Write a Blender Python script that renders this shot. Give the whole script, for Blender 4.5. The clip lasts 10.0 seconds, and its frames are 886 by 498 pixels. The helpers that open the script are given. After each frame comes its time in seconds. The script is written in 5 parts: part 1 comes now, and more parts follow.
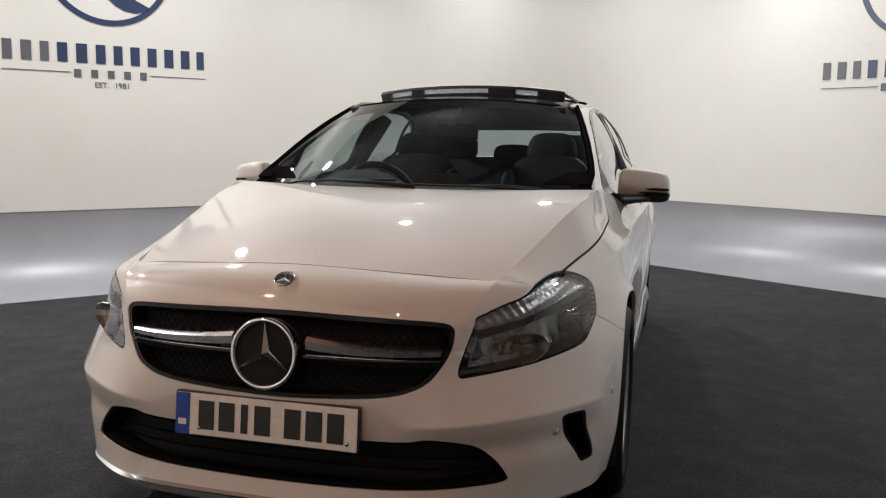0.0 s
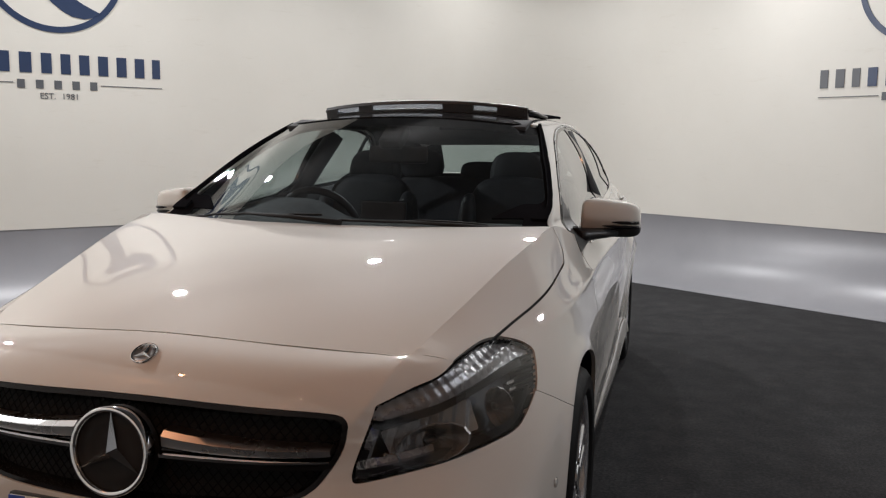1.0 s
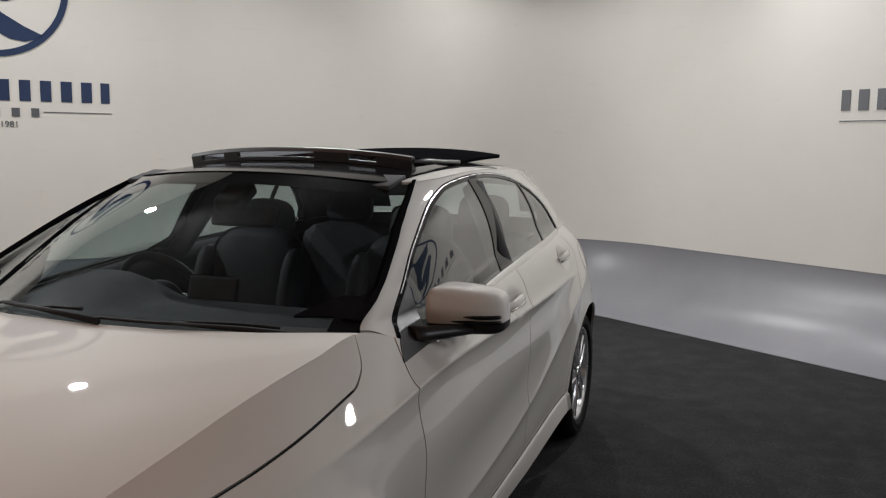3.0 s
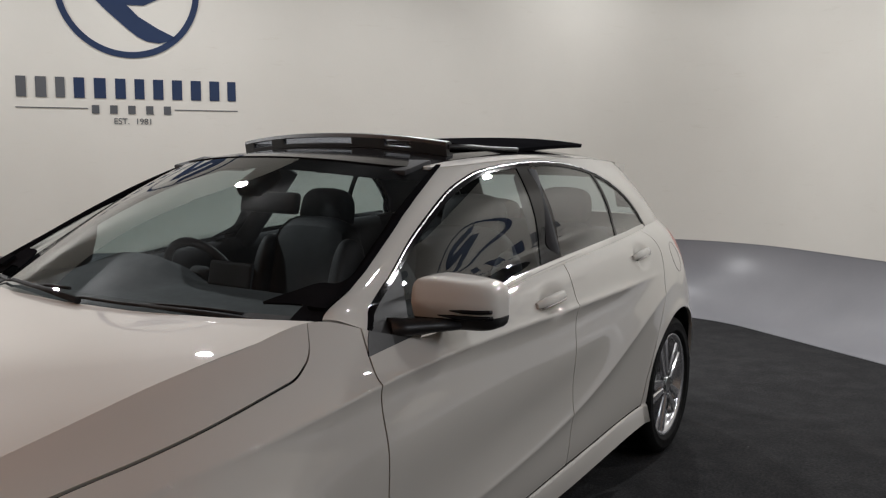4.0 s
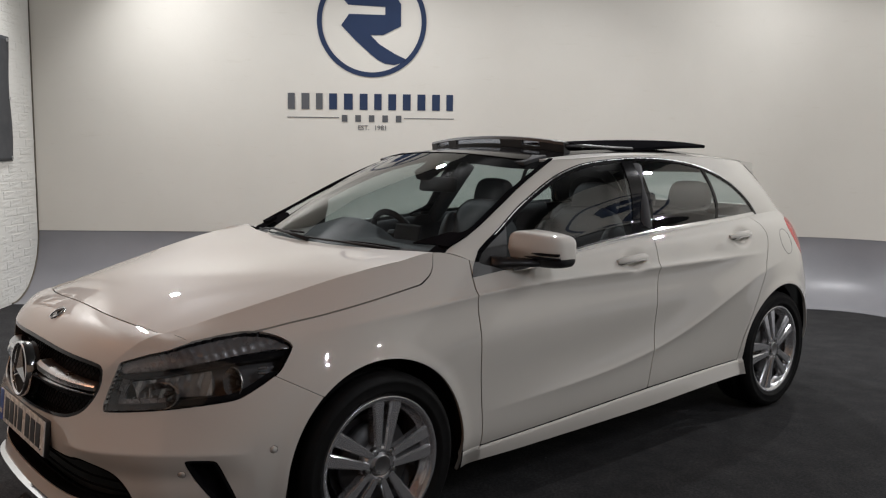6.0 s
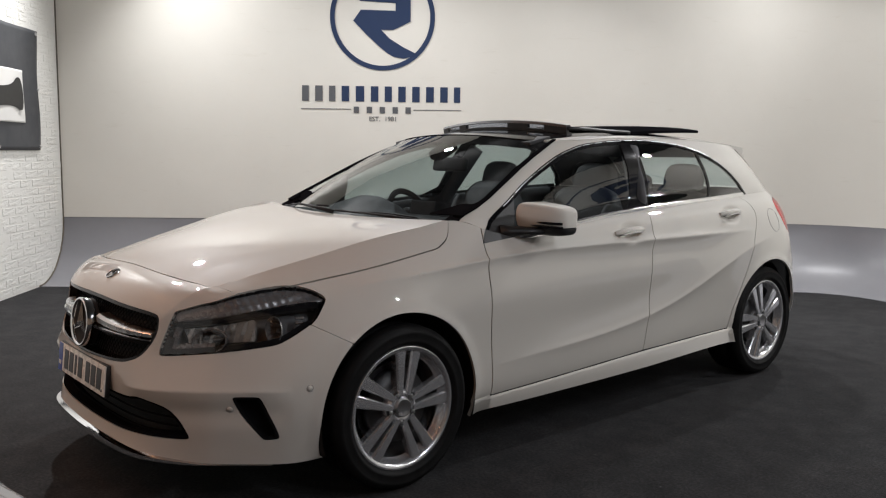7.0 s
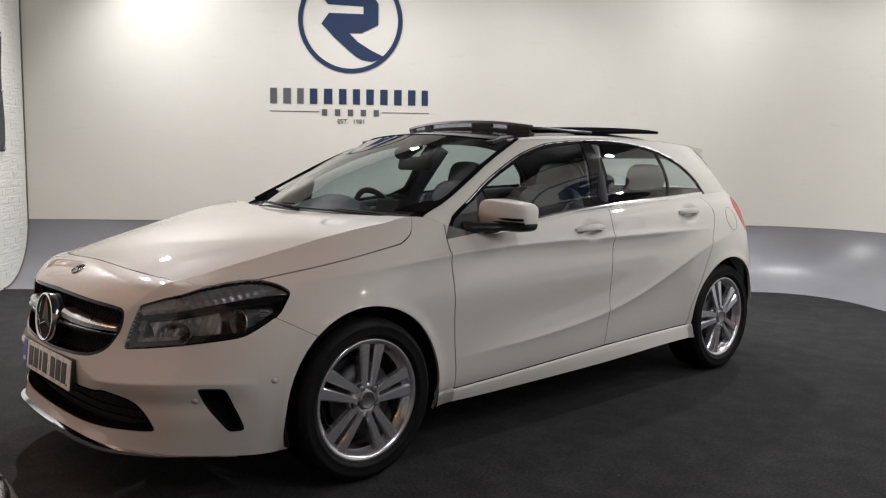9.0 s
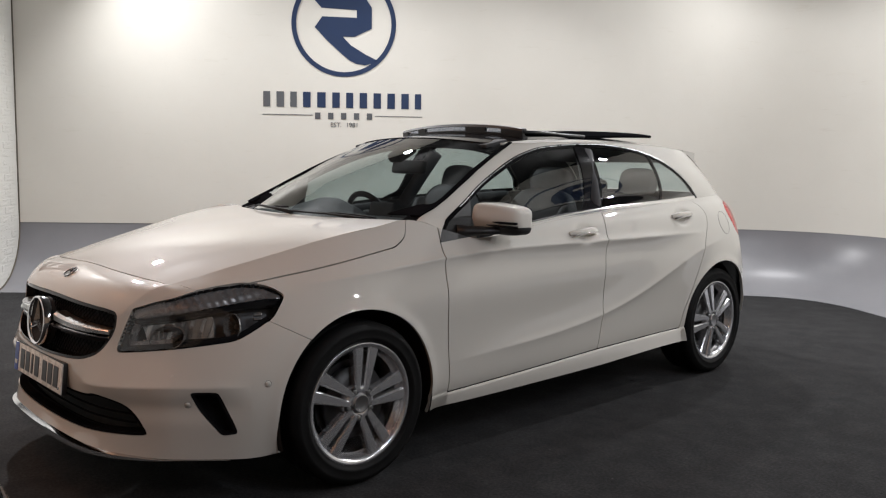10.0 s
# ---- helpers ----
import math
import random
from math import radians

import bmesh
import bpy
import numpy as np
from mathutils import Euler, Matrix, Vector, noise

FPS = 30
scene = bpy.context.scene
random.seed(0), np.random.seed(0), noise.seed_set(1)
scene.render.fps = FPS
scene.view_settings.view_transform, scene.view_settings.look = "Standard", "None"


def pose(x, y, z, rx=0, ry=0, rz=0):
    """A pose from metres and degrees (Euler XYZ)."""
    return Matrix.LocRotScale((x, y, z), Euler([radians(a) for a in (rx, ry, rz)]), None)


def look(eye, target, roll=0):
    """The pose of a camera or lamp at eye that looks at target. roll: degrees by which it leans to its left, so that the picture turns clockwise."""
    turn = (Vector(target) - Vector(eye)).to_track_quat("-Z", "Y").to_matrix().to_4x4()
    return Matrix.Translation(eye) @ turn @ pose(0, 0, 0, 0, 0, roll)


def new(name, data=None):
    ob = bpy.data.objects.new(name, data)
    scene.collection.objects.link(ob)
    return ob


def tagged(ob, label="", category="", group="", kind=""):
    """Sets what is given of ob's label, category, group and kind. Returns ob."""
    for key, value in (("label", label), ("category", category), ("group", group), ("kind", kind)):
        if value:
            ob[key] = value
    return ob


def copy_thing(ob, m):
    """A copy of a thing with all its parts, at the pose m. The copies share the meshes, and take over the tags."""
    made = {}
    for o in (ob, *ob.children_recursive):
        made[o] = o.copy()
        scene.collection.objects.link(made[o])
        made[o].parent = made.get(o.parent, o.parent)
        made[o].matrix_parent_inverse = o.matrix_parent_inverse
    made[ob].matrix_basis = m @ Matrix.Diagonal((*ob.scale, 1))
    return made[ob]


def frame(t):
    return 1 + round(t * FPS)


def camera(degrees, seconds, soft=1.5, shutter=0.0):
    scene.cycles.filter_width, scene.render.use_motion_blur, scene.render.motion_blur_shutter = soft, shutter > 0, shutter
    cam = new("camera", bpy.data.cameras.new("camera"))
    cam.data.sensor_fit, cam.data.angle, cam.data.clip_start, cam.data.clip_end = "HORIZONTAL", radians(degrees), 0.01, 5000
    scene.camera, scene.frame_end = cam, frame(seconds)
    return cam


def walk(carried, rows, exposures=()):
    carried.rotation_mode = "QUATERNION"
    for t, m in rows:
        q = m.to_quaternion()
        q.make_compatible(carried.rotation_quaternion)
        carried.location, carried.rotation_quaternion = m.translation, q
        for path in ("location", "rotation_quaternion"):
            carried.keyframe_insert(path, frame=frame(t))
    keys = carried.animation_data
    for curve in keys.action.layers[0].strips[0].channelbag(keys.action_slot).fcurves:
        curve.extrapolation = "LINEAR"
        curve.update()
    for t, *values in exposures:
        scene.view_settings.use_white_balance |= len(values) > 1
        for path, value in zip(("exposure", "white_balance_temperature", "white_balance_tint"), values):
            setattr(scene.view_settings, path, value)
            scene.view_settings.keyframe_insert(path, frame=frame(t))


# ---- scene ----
cam = camera(55.5, 10.0, 1.2)
PATH = [
    (0, (1.011, -2.821, 1.167), (0.485, -0.908, 0.915), 0.7),
    (0.5, (1.061, -2.542, 1.198), (0.533, -0.63, 0.946), 0.6),
    (1, (1.107, -2.321, 1.254), (0.579, -0.408, 1.008), 0.6),
    (1.5, (1.135, -2.051, 1.352), (0.601, -0.139, 1.109), 0.8),
    (2, (1.225, -1.845, 1.4), (0.673, 0.063, 1.166), 0.7),
    (2.5, (1.443, -1.687, 1.456), (0.839, 0.206, 1.222), 0.7),
    (3.8, (1.888, -1.132, 1.416), (0.942, 0.613, 1.174), 0.4),
    (4, (1.989, -1.088, 1.393), (0.931, 0.593, 1.157), 0.4),
    (4.5, (2.251, -1.104, 1.369), (0.945, 0.395, 1.143), 0.5),
    (5, (2.531, -1.305, 1.375), (1.095, 0.07, 1.156), 0.5),
    (5.5, (2.824, -1.48, 1.379), (1.335, -0.163, 1.156), 0.6),
    (7, (3.295, -1.911, 1.282), (1.793, -0.611, 1.05), 0.7),
    (7.5, (3.316, -1.945, 1.242), (1.83, -0.627, 1.012), 0.7),
    (8, (3.344, -1.943, 1.246), (1.87, -0.61, 1.021), 0.7),
    (8.5, (3.356, -1.943, 1.249), (1.892, -0.599, 1.025), 0.8),
    (9, (3.369, -1.934, 1.247), (1.911, -0.582, 1.03), 0.8),
    (9.5, (3.37, -1.936, 1.246), (1.919, -0.575, 1.033), 0.8),
    (10, (3.367, -1.937, 1.246), (1.92, -0.572, 1.038), 0.9),
]
walk(cam, [(t, look(eye, target, roll)) for t, eye, target, roll in PATH], exposures=[(0, 0.16), (0.5, 0.11), (1, -0.06), (1.5, -0.18), (2, -0.26), (2.5, -0.36), (4, -0.32), (4.5, -0.27), (5, -0.18), (5.5, -0.26), (7, 0.02), (8, 0.1), (10, 0.14)])


# ---------------------------------------------------------------- light
world = bpy.data.worlds.new("studio_world")
scene.world = world
world.use_nodes = True
world.node_tree.nodes["Background"].inputs["Color"].default_value = (0.5, 0.48, 0.45, 1)
world.node_tree.nodes["Background"].inputs["Strength"].default_value = 0.02

WALL_LAMPS = [(-4.40, 0.74, 560, 0.30), (-2.85, 2.72, 345, 0.31), (-1.36, 4.33, 210, 0.30), (-0.20, 5.75, 195, 0.60), (1.55, 5.20, 260, 0.30), (3.45, 3.90, 125, 0.30), (5.3, 2.65, 95, 0.40)]
WARM, COOL = (1.0, 0.42, 0.20), (0.93, 0.96, 1.05)
FRONT_LAMPS = [(-1.6, -1.9, 60, WARM), (0.2, -3.3, 48, WARM), (2.2, -4.6, 14, WARM), (1.6, -2.0, 8, WARM), (3.6, -3.4, 9, WARM), (5.4, -4.4, 10, WARM), (4.6, 0.5, 120, COOL), (6.6, 0.3, 125, COOL)]
LAMP_Z = 3.65


def spot(x, y, z, target, watts, colour, cone, radius=0.05):
    data = bpy.data.lights.new("spot", "SPOT")
    data.energy, data.color, data.spot_size, data.spot_blend, data.shadow_soft_size = watts, colour, radians(cone), 1.0, radius
    ob = new("spot_light", data)
    ob.matrix_world = look((x, y, z), target)
    return ob


for lx, ly, watts, aim in WALL_LAMPS:
    spot(lx, ly, LAMP_Z - 0.09, (lx * aim + 0.8 * (1 - aim), ly * aim + 0.6 * (1 - aim), 0.8), watts, (0.985, 0.985, 1.005), 179, 0.06)
for lx, ly, watts, tone in FRONT_LAMPS:
    spot(lx, ly, LAMP_Z - 0.09, (lx * 0.5, ly * 0.5 - 0.3, 0.0), watts, tone, 150, 0.025)


# ---------------------------------------------------------------- materials
def nodes_of(name, rough=0.5, metal=0.0, colour=(0.5, 0.5, 0.5)):
    mat = bpy.data.materials.new(name)
    mat.use_nodes = True
    tree = mat.node_tree
    bsdf = tree.nodes["Principled BSDF"]
    bsdf.inputs["Base Color"].default_value = (*colour, 1)
    bsdf.inputs["Roughness"].default_value = rough
    bsdf.inputs["Metallic"].default_value = metal
    return mat, tree, bsdf


def coords(tree, scale=(1, 1, 1)):
    c = tree.nodes.new("ShaderNodeTexCoord")
    m = tree.nodes.new("ShaderNodeMapping")
    m.inputs["Scale"].default_value = scale
    tree.links.new(c.outputs["Object"], m.inputs["Vector"])
    return m.outputs["Vector"]


def noise_tex(tree, vec, scale, detail=4, rough=0.55):
    n = tree.nodes.new("ShaderNodeTexNoise")
    n.inputs["Scale"].default_value, n.inputs["Detail"].default_value, n.inputs["Roughness"].default_value = scale, detail, rough
    tree.links.new(vec, n.inputs["Vector"])
    return n.outputs["Fac"]


def ramp(tree, fac, stops):
    r = tree.nodes.new("ShaderNodeValToRGB")
    el = r.color_ramp.elements
    while len(el) < len(stops):
        el.new(0.5)
    for e, (p, c) in zip(el, stops):
        e.position, e.color = p, (*c, 1)
    tree.links.new(fac, r.inputs["Fac"])
    return r.outputs["Color"]


def mix(tree, a, b, fac):
    m = tree.nodes.new("ShaderNodeMix")
    m.data_type = "RGBA"
    tree.links.new(a, m.inputs["A"])
    tree.links.new(b, m.inputs["B"])
    if hasattr(fac, "is_linked"):
        tree.links.new(fac, m.inputs["Factor"])
    else:
        m.inputs["Factor"].default_value = fac
    return m.outputs["Result"]


def bump(tree, bsdf, height, strength, distance=0.01):
    b = tree.nodes.new("ShaderNodeBump")
    b.inputs["Strength"].default_value, b.inputs["Distance"].default_value = strength, distance
    tree.links.new(height, b.inputs["Height"])
    tree.links.new(b.outputs["Normal"], bsdf.inputs["Normal"])


def spread(tree, fac, lo, hi):
    m = tree.nodes.new("ShaderNodeMapRange")
    m.inputs["To Min"].default_value, m.inputs["To Max"].default_value = lo, hi
    tree.links.new(fac, m.inputs["Value"])
    return m.outputs["Result"]


def varied(name, a, b, scale, rough=(0.4, 0.6), metal=0.0, relief=0.0, fine=200, stretch=(1, 1, 1)):
    """A surface whose colour drifts between a and b, with grain in its gloss and relief."""
    mat, tree, bsdf = nodes_of(name, metal=metal)
    vec = coords(tree, stretch)
    big = noise_tex(tree, vec, scale, 5)
    small = noise_tex(tree, vec, fine, 3)
    tree.links.new(ramp(tree, big, [(0.3, a), (0.7, b)]), bsdf.inputs["Base Color"])
    tree.links.new(spread(tree, noise_tex(tree, vec, scale * 3, 4), *rough), bsdf.inputs["Roughness"])
    if relief:
        bump(tree, bsdf, small, relief, 0.004)
    return mat


def car_paint(name, colour):
    mat, tree, bsdf = nodes_of(name, rough=0.34)
    vec = coords(tree)
    n = noise_tex(tree, vec, 2.2, 3)
    tree.links.new(ramp(tree, n, [(0.3, tuple(c * 0.965 for c in colour)), (0.7, colour)]), bsdf.inputs["Base Color"])
    bsdf.inputs["Roughness"].default_value = 0.55
    bsdf.inputs["Specular IOR Level"].default_value = 0.12
    bsdf.inputs["Coat Weight"].default_value = 1.0
    bsdf.inputs["Coat Roughness"].default_value = 0.015
    bsdf.inputs["Coat IOR"].default_value = 1.72
    w = tree.nodes.new("ShaderNodeBump")
    w.inputs["Strength"].default_value, w.inputs["Distance"].default_value = 0.012, 0.0004
    tree.links.new(noise_tex(tree, vec, 500, 2), w.inputs["Height"])
    tree.links.new(w.outputs["Normal"], bsdf.inputs["Coat Normal"])
    return mat


def glass_mat(name, tint, rough=0.0):
    """Thin glass: clear tinted passage and a mirror gloss by the Fresnel law."""
    mat = bpy.data.materials.new(name)
    mat.use_nodes = True
    tree = mat.node_tree
    tree.nodes.remove(tree.nodes["Principled BSDF"])
    out = tree.nodes["Material Output"]
    clear = tree.nodes.new("ShaderNodeBsdfTransparent")
    clear.inputs["Color"].default_value = (*tint, 1)
    gloss = tree.nodes.new("ShaderNodeBsdfGlossy")
    gloss.inputs["Roughness"].default_value = rough
    gloss.inputs["Color"].default_value = (1, 1, 1, 1)
    weight = tree.nodes.new("ShaderNodeLayerWeight")
    weight.inputs["Blend"].default_value = 0.5
    steep = tree.nodes.new("ShaderNodeMath")
    steep.operation = "POWER"
    steep.inputs[1].default_value = 3.8
    tree.links.new(weight.outputs["Facing"], steep.inputs[0])
    fres = tree.nodes.new("ShaderNodeMath")
    fres.operation = "MULTIPLY_ADD"
    fres.inputs[1].default_value, fres.inputs[2].default_value = 0.92, 0.075
    tree.links.new(steep.outputs[0], fres.inputs[0])
    both = tree.nodes.new("ShaderNodeMixShader")
    tree.links.new(fres.outputs[0], both.inputs["Fac"])
    tree.links.new(clear.outputs["BSDF"], both.inputs[1])
    tree.links.new(gloss.outputs["BSDF"], both.inputs[2])
    tree.links.new(both.outputs["Shader"], out.inputs["Surface"])
    return mat


def wall_paint(name, a, b):
    mat, tree, bsdf = nodes_of(name, rough=0.55)
    vec = coords(tree)
    c = ramp(tree, noise_tex(tree, vec, 0.9, 6, 0.6), [(0.25, a), (0.75, b)])
    scuff = ramp(tree, noise_tex(tree, coords(tree, (1, 1, 6)), 3.5, 8, 0.7), [(0.60, (1, 1, 1)), (0.75, (0.93, 0.92, 0.90))])
    m = tree.nodes.new("ShaderNodeMix")
    m.data_type, m.blend_type = "RGBA", "MULTIPLY"
    m.inputs["Factor"].default_value = 1.0
    tree.links.new(c, m.inputs["A"])
    tree.links.new(scuff, m.inputs["B"])
    tree.links.new(m.outputs["Result"], bsdf.inputs["Base Color"])
    bump(tree, bsdf, noise_tex(tree, vec, 60, 4), 0.12, 0.004)
    return mat


def carpet_mat():
    mat, tree, bsdf = nodes_of("black_carpet", rough=0.95)
    vec = coords(tree)
    worn = ramp(tree, noise_tex(tree, vec, 1.1, 7, 0.6), [(0.28, (0.0103, 0.0103, 0.0110)), (0.75, (0.0224, 0.0223, 0.0231))])
    pile = ramp(tree, noise_tex(tree, vec, 190, 3, 0.7), [(0.35, (0.0095, 0.0095, 0.0102)), (0.65, (0.0233, 0.0232, 0.0240))])
    scuff = ramp(tree, noise_tex(tree, vec, 6.0, 8, 0.62), [(0.42, (0.001, 0.001, 0.001)), (0.75, (0.0146, 0.0144, 0.0143))])
    add = tree.nodes.new("ShaderNodeMix")
    add.data_type, add.blend_type = "RGBA", "ADD"
    add.inputs["Factor"].default_value = 1.0
    tree.links.new(mix(tree, worn, pile, 0.5), add.inputs["A"])
    tree.links.new(scuff, add.inputs["B"])
    lint = tree.nodes.new("ShaderNodeMix")
    lint.data_type, lint.blend_type = "RGBA", "ADD"
    lint.inputs["Factor"].default_value = 1.0
    tree.links.new(add.outputs["Result"], lint.inputs["A"])
    tree.links.new(ramp(tree, noise_tex(tree, vec, 34, 2, 0.5), [(0.755, (0, 0, 0)), (0.80, (0.07, 0.07, 0.07))]), lint.inputs["B"])
    tree.links.new(lint.outputs["Result"], bsdf.inputs["Base Color"])
    grain = tree.nodes.new("ShaderNodeMix")
    grain.data_type, grain.blend_type = "RGBA", "MULTIPLY"
    grain.inputs["Factor"].default_value = 1.0
    tree.links.new(lint.outputs["Result"], grain.inputs["A"])
    tree.links.new(ramp(tree, noise_tex(tree, vec, 75, 4, 0.75), [(0.30, (0.45, 0.45, 0.45)), (0.50, (1.0, 1.0, 1.0)), (0.72, (1.9, 1.9, 1.9))]), grain.inputs["B"])
    tree.links.new(grain.outputs["Result"], bsdf.inputs["Base Color"])
    bump(tree, bsdf, noise_tex(tree, vec, 220, 3), 0.35, 0.004)
    bsdf.inputs["Sheen Weight"].default_value = 0.02
    bsdf.inputs["Specular IOR Level"].default_value = 0.12
    bsdf.inputs["Sheen Roughness"].default_value = 0.5
    return mat


M_WALL = wall_paint("cream_wall_paint", (0.68, 0.655, 0.595), (0.74, 0.715, 0.655))
M_COVE = varied("grey_cove_paint", (0.20, 0.20, 0.215), (0.25, 0.25, 0.265), 1.1, (0.28, 0.40), relief=0.08, fine=40)
M_CARPET = carpet_mat()
M_CEIL = varied("black_ceiling_paint", (0.02, 0.02, 0.02), (0.03, 0.03, 0.03), 2.0, (0.7, 0.9))
M_FARWALL = wall_paint("brown_wall_paint", (0.24, 0.165, 0.11), (0.29, 0.20, 0.135))
M_BRICKWHITE = wall_paint("white_painted_masonry", (0.66, 0.65, 0.61), (0.74, 0.73, 0.69))
M_BRICK = wall_paint("thickly_painted_brick", (0.64, 0.63, 0.59), (0.74, 0.73, 0.69))
bump(M_BRICK.node_tree, M_BRICK.node_tree.nodes["Principled BSDF"], noise_tex(M_BRICK.node_tree, coords(M_BRICK.node_tree, (1, 1, 2.2)), 11, 7, 0.62), 0.55, 0.02)
M_NAVY = varied("navy_wall_vinyl", (0.018, 0.035, 0.085), (0.022, 0.042, 0.10), 3, (0.35, 0.5))
M_GREYVINYL = varied("grey_wall_vinyl", (0.09, 0.095, 0.105), (0.11, 0.115, 0.125), 3, (0.4, 0.55))
M_PAINT = car_paint("white_car_paint", (0.575, 0.55, 0.50))
M_BLACK = varied("black_trim_plastic", (0.012, 0.012, 0.013), (0.018, 0.018, 0.018), 20, (0.35, 0.5), relief=0.08, fine=900)
M_GLOSSBLACK = varied("gloss_black_trim", (0.008, 0.008, 0.009), (0.011, 0.011, 0.012), 8, (0.04, 0.09))
M_GLOSSBLACK.node_tree.nodes["Principled BSDF"].inputs["Specular IOR Level"].default_value = 0.22
M_ROOFGLASS = varied("dark_roof_glass", (0.006, 0.006, 0.007), (0.009, 0.009, 0.010), 8, (0.06, 0.12))
M_ROOFGLASS.node_tree.nodes["Principled BSDF"].inputs["Specular IOR Level"].default_value = 0.06
M_FRIT = varied("black_screen_print", (0.006, 0.006, 0.007), (0.009, 0.009, 0.010), 8, (0.5, 0.7))
M_FRIT.node_tree.nodes["Principled BSDF"].inputs["Specular IOR Level"].default_value = 0.0
M_VOID = varied("matte_near_black", (0.004, 0.004, 0.004), (0.007, 0.007, 0.007), 6, (0.8, 0.95))
M_CHROME = varied("chrome", (0.72, 0.72, 0.72), (0.8, 0.8, 0.8), 4, (0.05, 0.12), metal=1.0)
M_SATIN = varied("satin_silver", (0.50, 0.50, 0.50), (0.58, 0.58, 0.58), 6, (0.22, 0.34), metal=1.0)
M_ALLOY = varied("alloy_wheel_silver", (0.60, 0.60, 0.61), (0.68, 0.68, 0.69), 6, (0.14, 0.24), metal=0.8)
M_RUBBER = varied("tyre_rubber", (0.006, 0.006, 0.006), (0.010, 0.010, 0.010), 14, (0.45, 0.7), relief=0.15, fine=300)
M_RUBBER.node_tree.nodes["Principled BSDF"].inputs["Specular IOR Level"].default_value = 0.10
M_GLASS = glass_mat("tinted_car_glass", (0.68, 0.76, 0.76))
M_CLEAR = glass_mat("clear_lens", (0.86, 0.88, 0.90))


# ---------------------------------------------------------------- mesh helpers
def mesh_from(name, verts, faces, smooth=True):
    me = bpy.data.meshes.new(name)
    me.from_pydata([tuple(v) for v in verts], [], [tuple(f) for f in faces])
    me.validate()
    if smooth:
        me.polygons.foreach_set("use_smooth", [True] * len(me.polygons))
    me.update()
    return me


def thing(name, label, category, group="", kind="", at=(0, 0, 0)):
    ob = new(name)
    ob.empty_display_size = 0.1
    ob.location = at
    return tagged(ob, label, category, group, kind)


def part(name, made, material, parent, label=""):
    """Link a bmesh or a mesh as one object under a thing or a part."""
    if isinstance(made, bmesh.types.BMesh):
        me = bpy.data.meshes.new(name)
        made.to_mesh(me)
        made.free()
    else:
        me = made
    me.materials.clear()
    me.materials.append(material)
    ob = new(name, me)
    ob.parent = parent
    if label:
        ob["label"] = label
    return ob


def structure(name, made, material, label, category):
    ob = part(name, made, material, None)
    return tagged(ob, label, category, "", "structure")


def box(bm, centre, size, bevel=0.0, turn=None, seg=2):
    m = Matrix.Translation(centre) @ (turn.to_4x4() if turn else Matrix()) @ Matrix.Diagonal((*size, 1))
    r = bmesh.ops.create_cube(bm, size=1.0, matrix=m)
    if bevel:
        es = list({e for v in r["verts"] for e in v.link_edges})
        bmesh.ops.bevel(bm, geom=es, offset=bevel, segments=seg, profile=0.6, affect="EDGES")
    return r


def smooth(bm, angle=35):
    for f in bm.faces:
        f.smooth = True
    lim = radians(angle)
    for e in bm.edges:
        if len(e.link_faces) == 2 and e.calc_face_angle() > lim:
            e.smooth = False
    return bm


def tube(bm, pts, radius, seg=10, closed=False, caps=True):
    """A round rod along a line of points; radius may be one number or one per point."""
    pts = [Vector(p) for p in pts]
    n = len(pts)
    rad = [float(r) for r in radius] if hasattr(radius, "__len__") else [float(radius)] * n
    rings, up = [], Vector((0.123, 0.3, 0.95)).normalized()
    for i, p in enumerate(pts):
        a = pts[i - 1] if (i or closed) else p
        b = pts[(i + 1) % n] if (i < n - 1 or closed) else p
        d = (b - a).normalized()
        u = up - d * up.dot(d)
        if u.length < 1e-4:
            u = d.orthogonal()
        u.normalize()
        up = u
        w = d.cross(u)
        rings.append([bm.verts.new(p + rad[i] * (math.cos(t) * u + math.sin(t) * w)) for t in np.linspace(0, 2 * math.pi, seg, endpoint=False).tolist()])
    for i in range(n if closed else n - 1):
        r0, r1 = rings[i], rings[(i + 1) % n]
        for k in range(seg):
            bm.faces.new((r0[k], r0[(k + 1) % seg], r1[(k + 1) % seg], r1[k])).smooth = True
    if caps and not closed:
        bm.faces.new(rings[0][::-1])
        bm.faces.new(rings[-1])
    return bm


def revolve(bm, profile, seg=64, axis="x", centre=(0, 0, 0)):
    """Turn a profile of (along, radius) round an axis through centre."""
    rings = []
    for a, r in profile:
        ring = []
        for k in range(seg):
            t = 2 * math.pi * k / seg
            c, s_ = r * math.cos(t), r * math.sin(t)
            p = {"x": (a, c, s_), "y": (c, a, s_), "z": (c, s_, a)}[axis]
            ring.append(bm.verts.new(Vector(p) + Vector(centre)))
        rings.append(ring)
    for r0, r1 in zip(rings, rings[1:]):
        for k in range(seg):
            bm.faces.new((r0[k], r0[(k + 1) % seg], r1[(k + 1) % seg], r1[k])).smooth = True
    return rings


def prism(bm, outline, thick, place):
    """A flat plate: a 2D outline, given depth, set by place (x, y in its plane, z its depth)."""
    lo = [bm.verts.new(place @ Vector((x, y, 0))) for x, y in outline]
    hi = [bm.verts.new(place @ Vector((x, y, thick))) for x, y in outline]
    n = len(outline)
    bm.faces.new(lo[::-1])
    bm.faces.new(hi)
    for i in range(n):
        bm.faces.new((lo[i], lo[(i + 1) % n], hi[(i + 1) % n], hi[i]))
    return bm


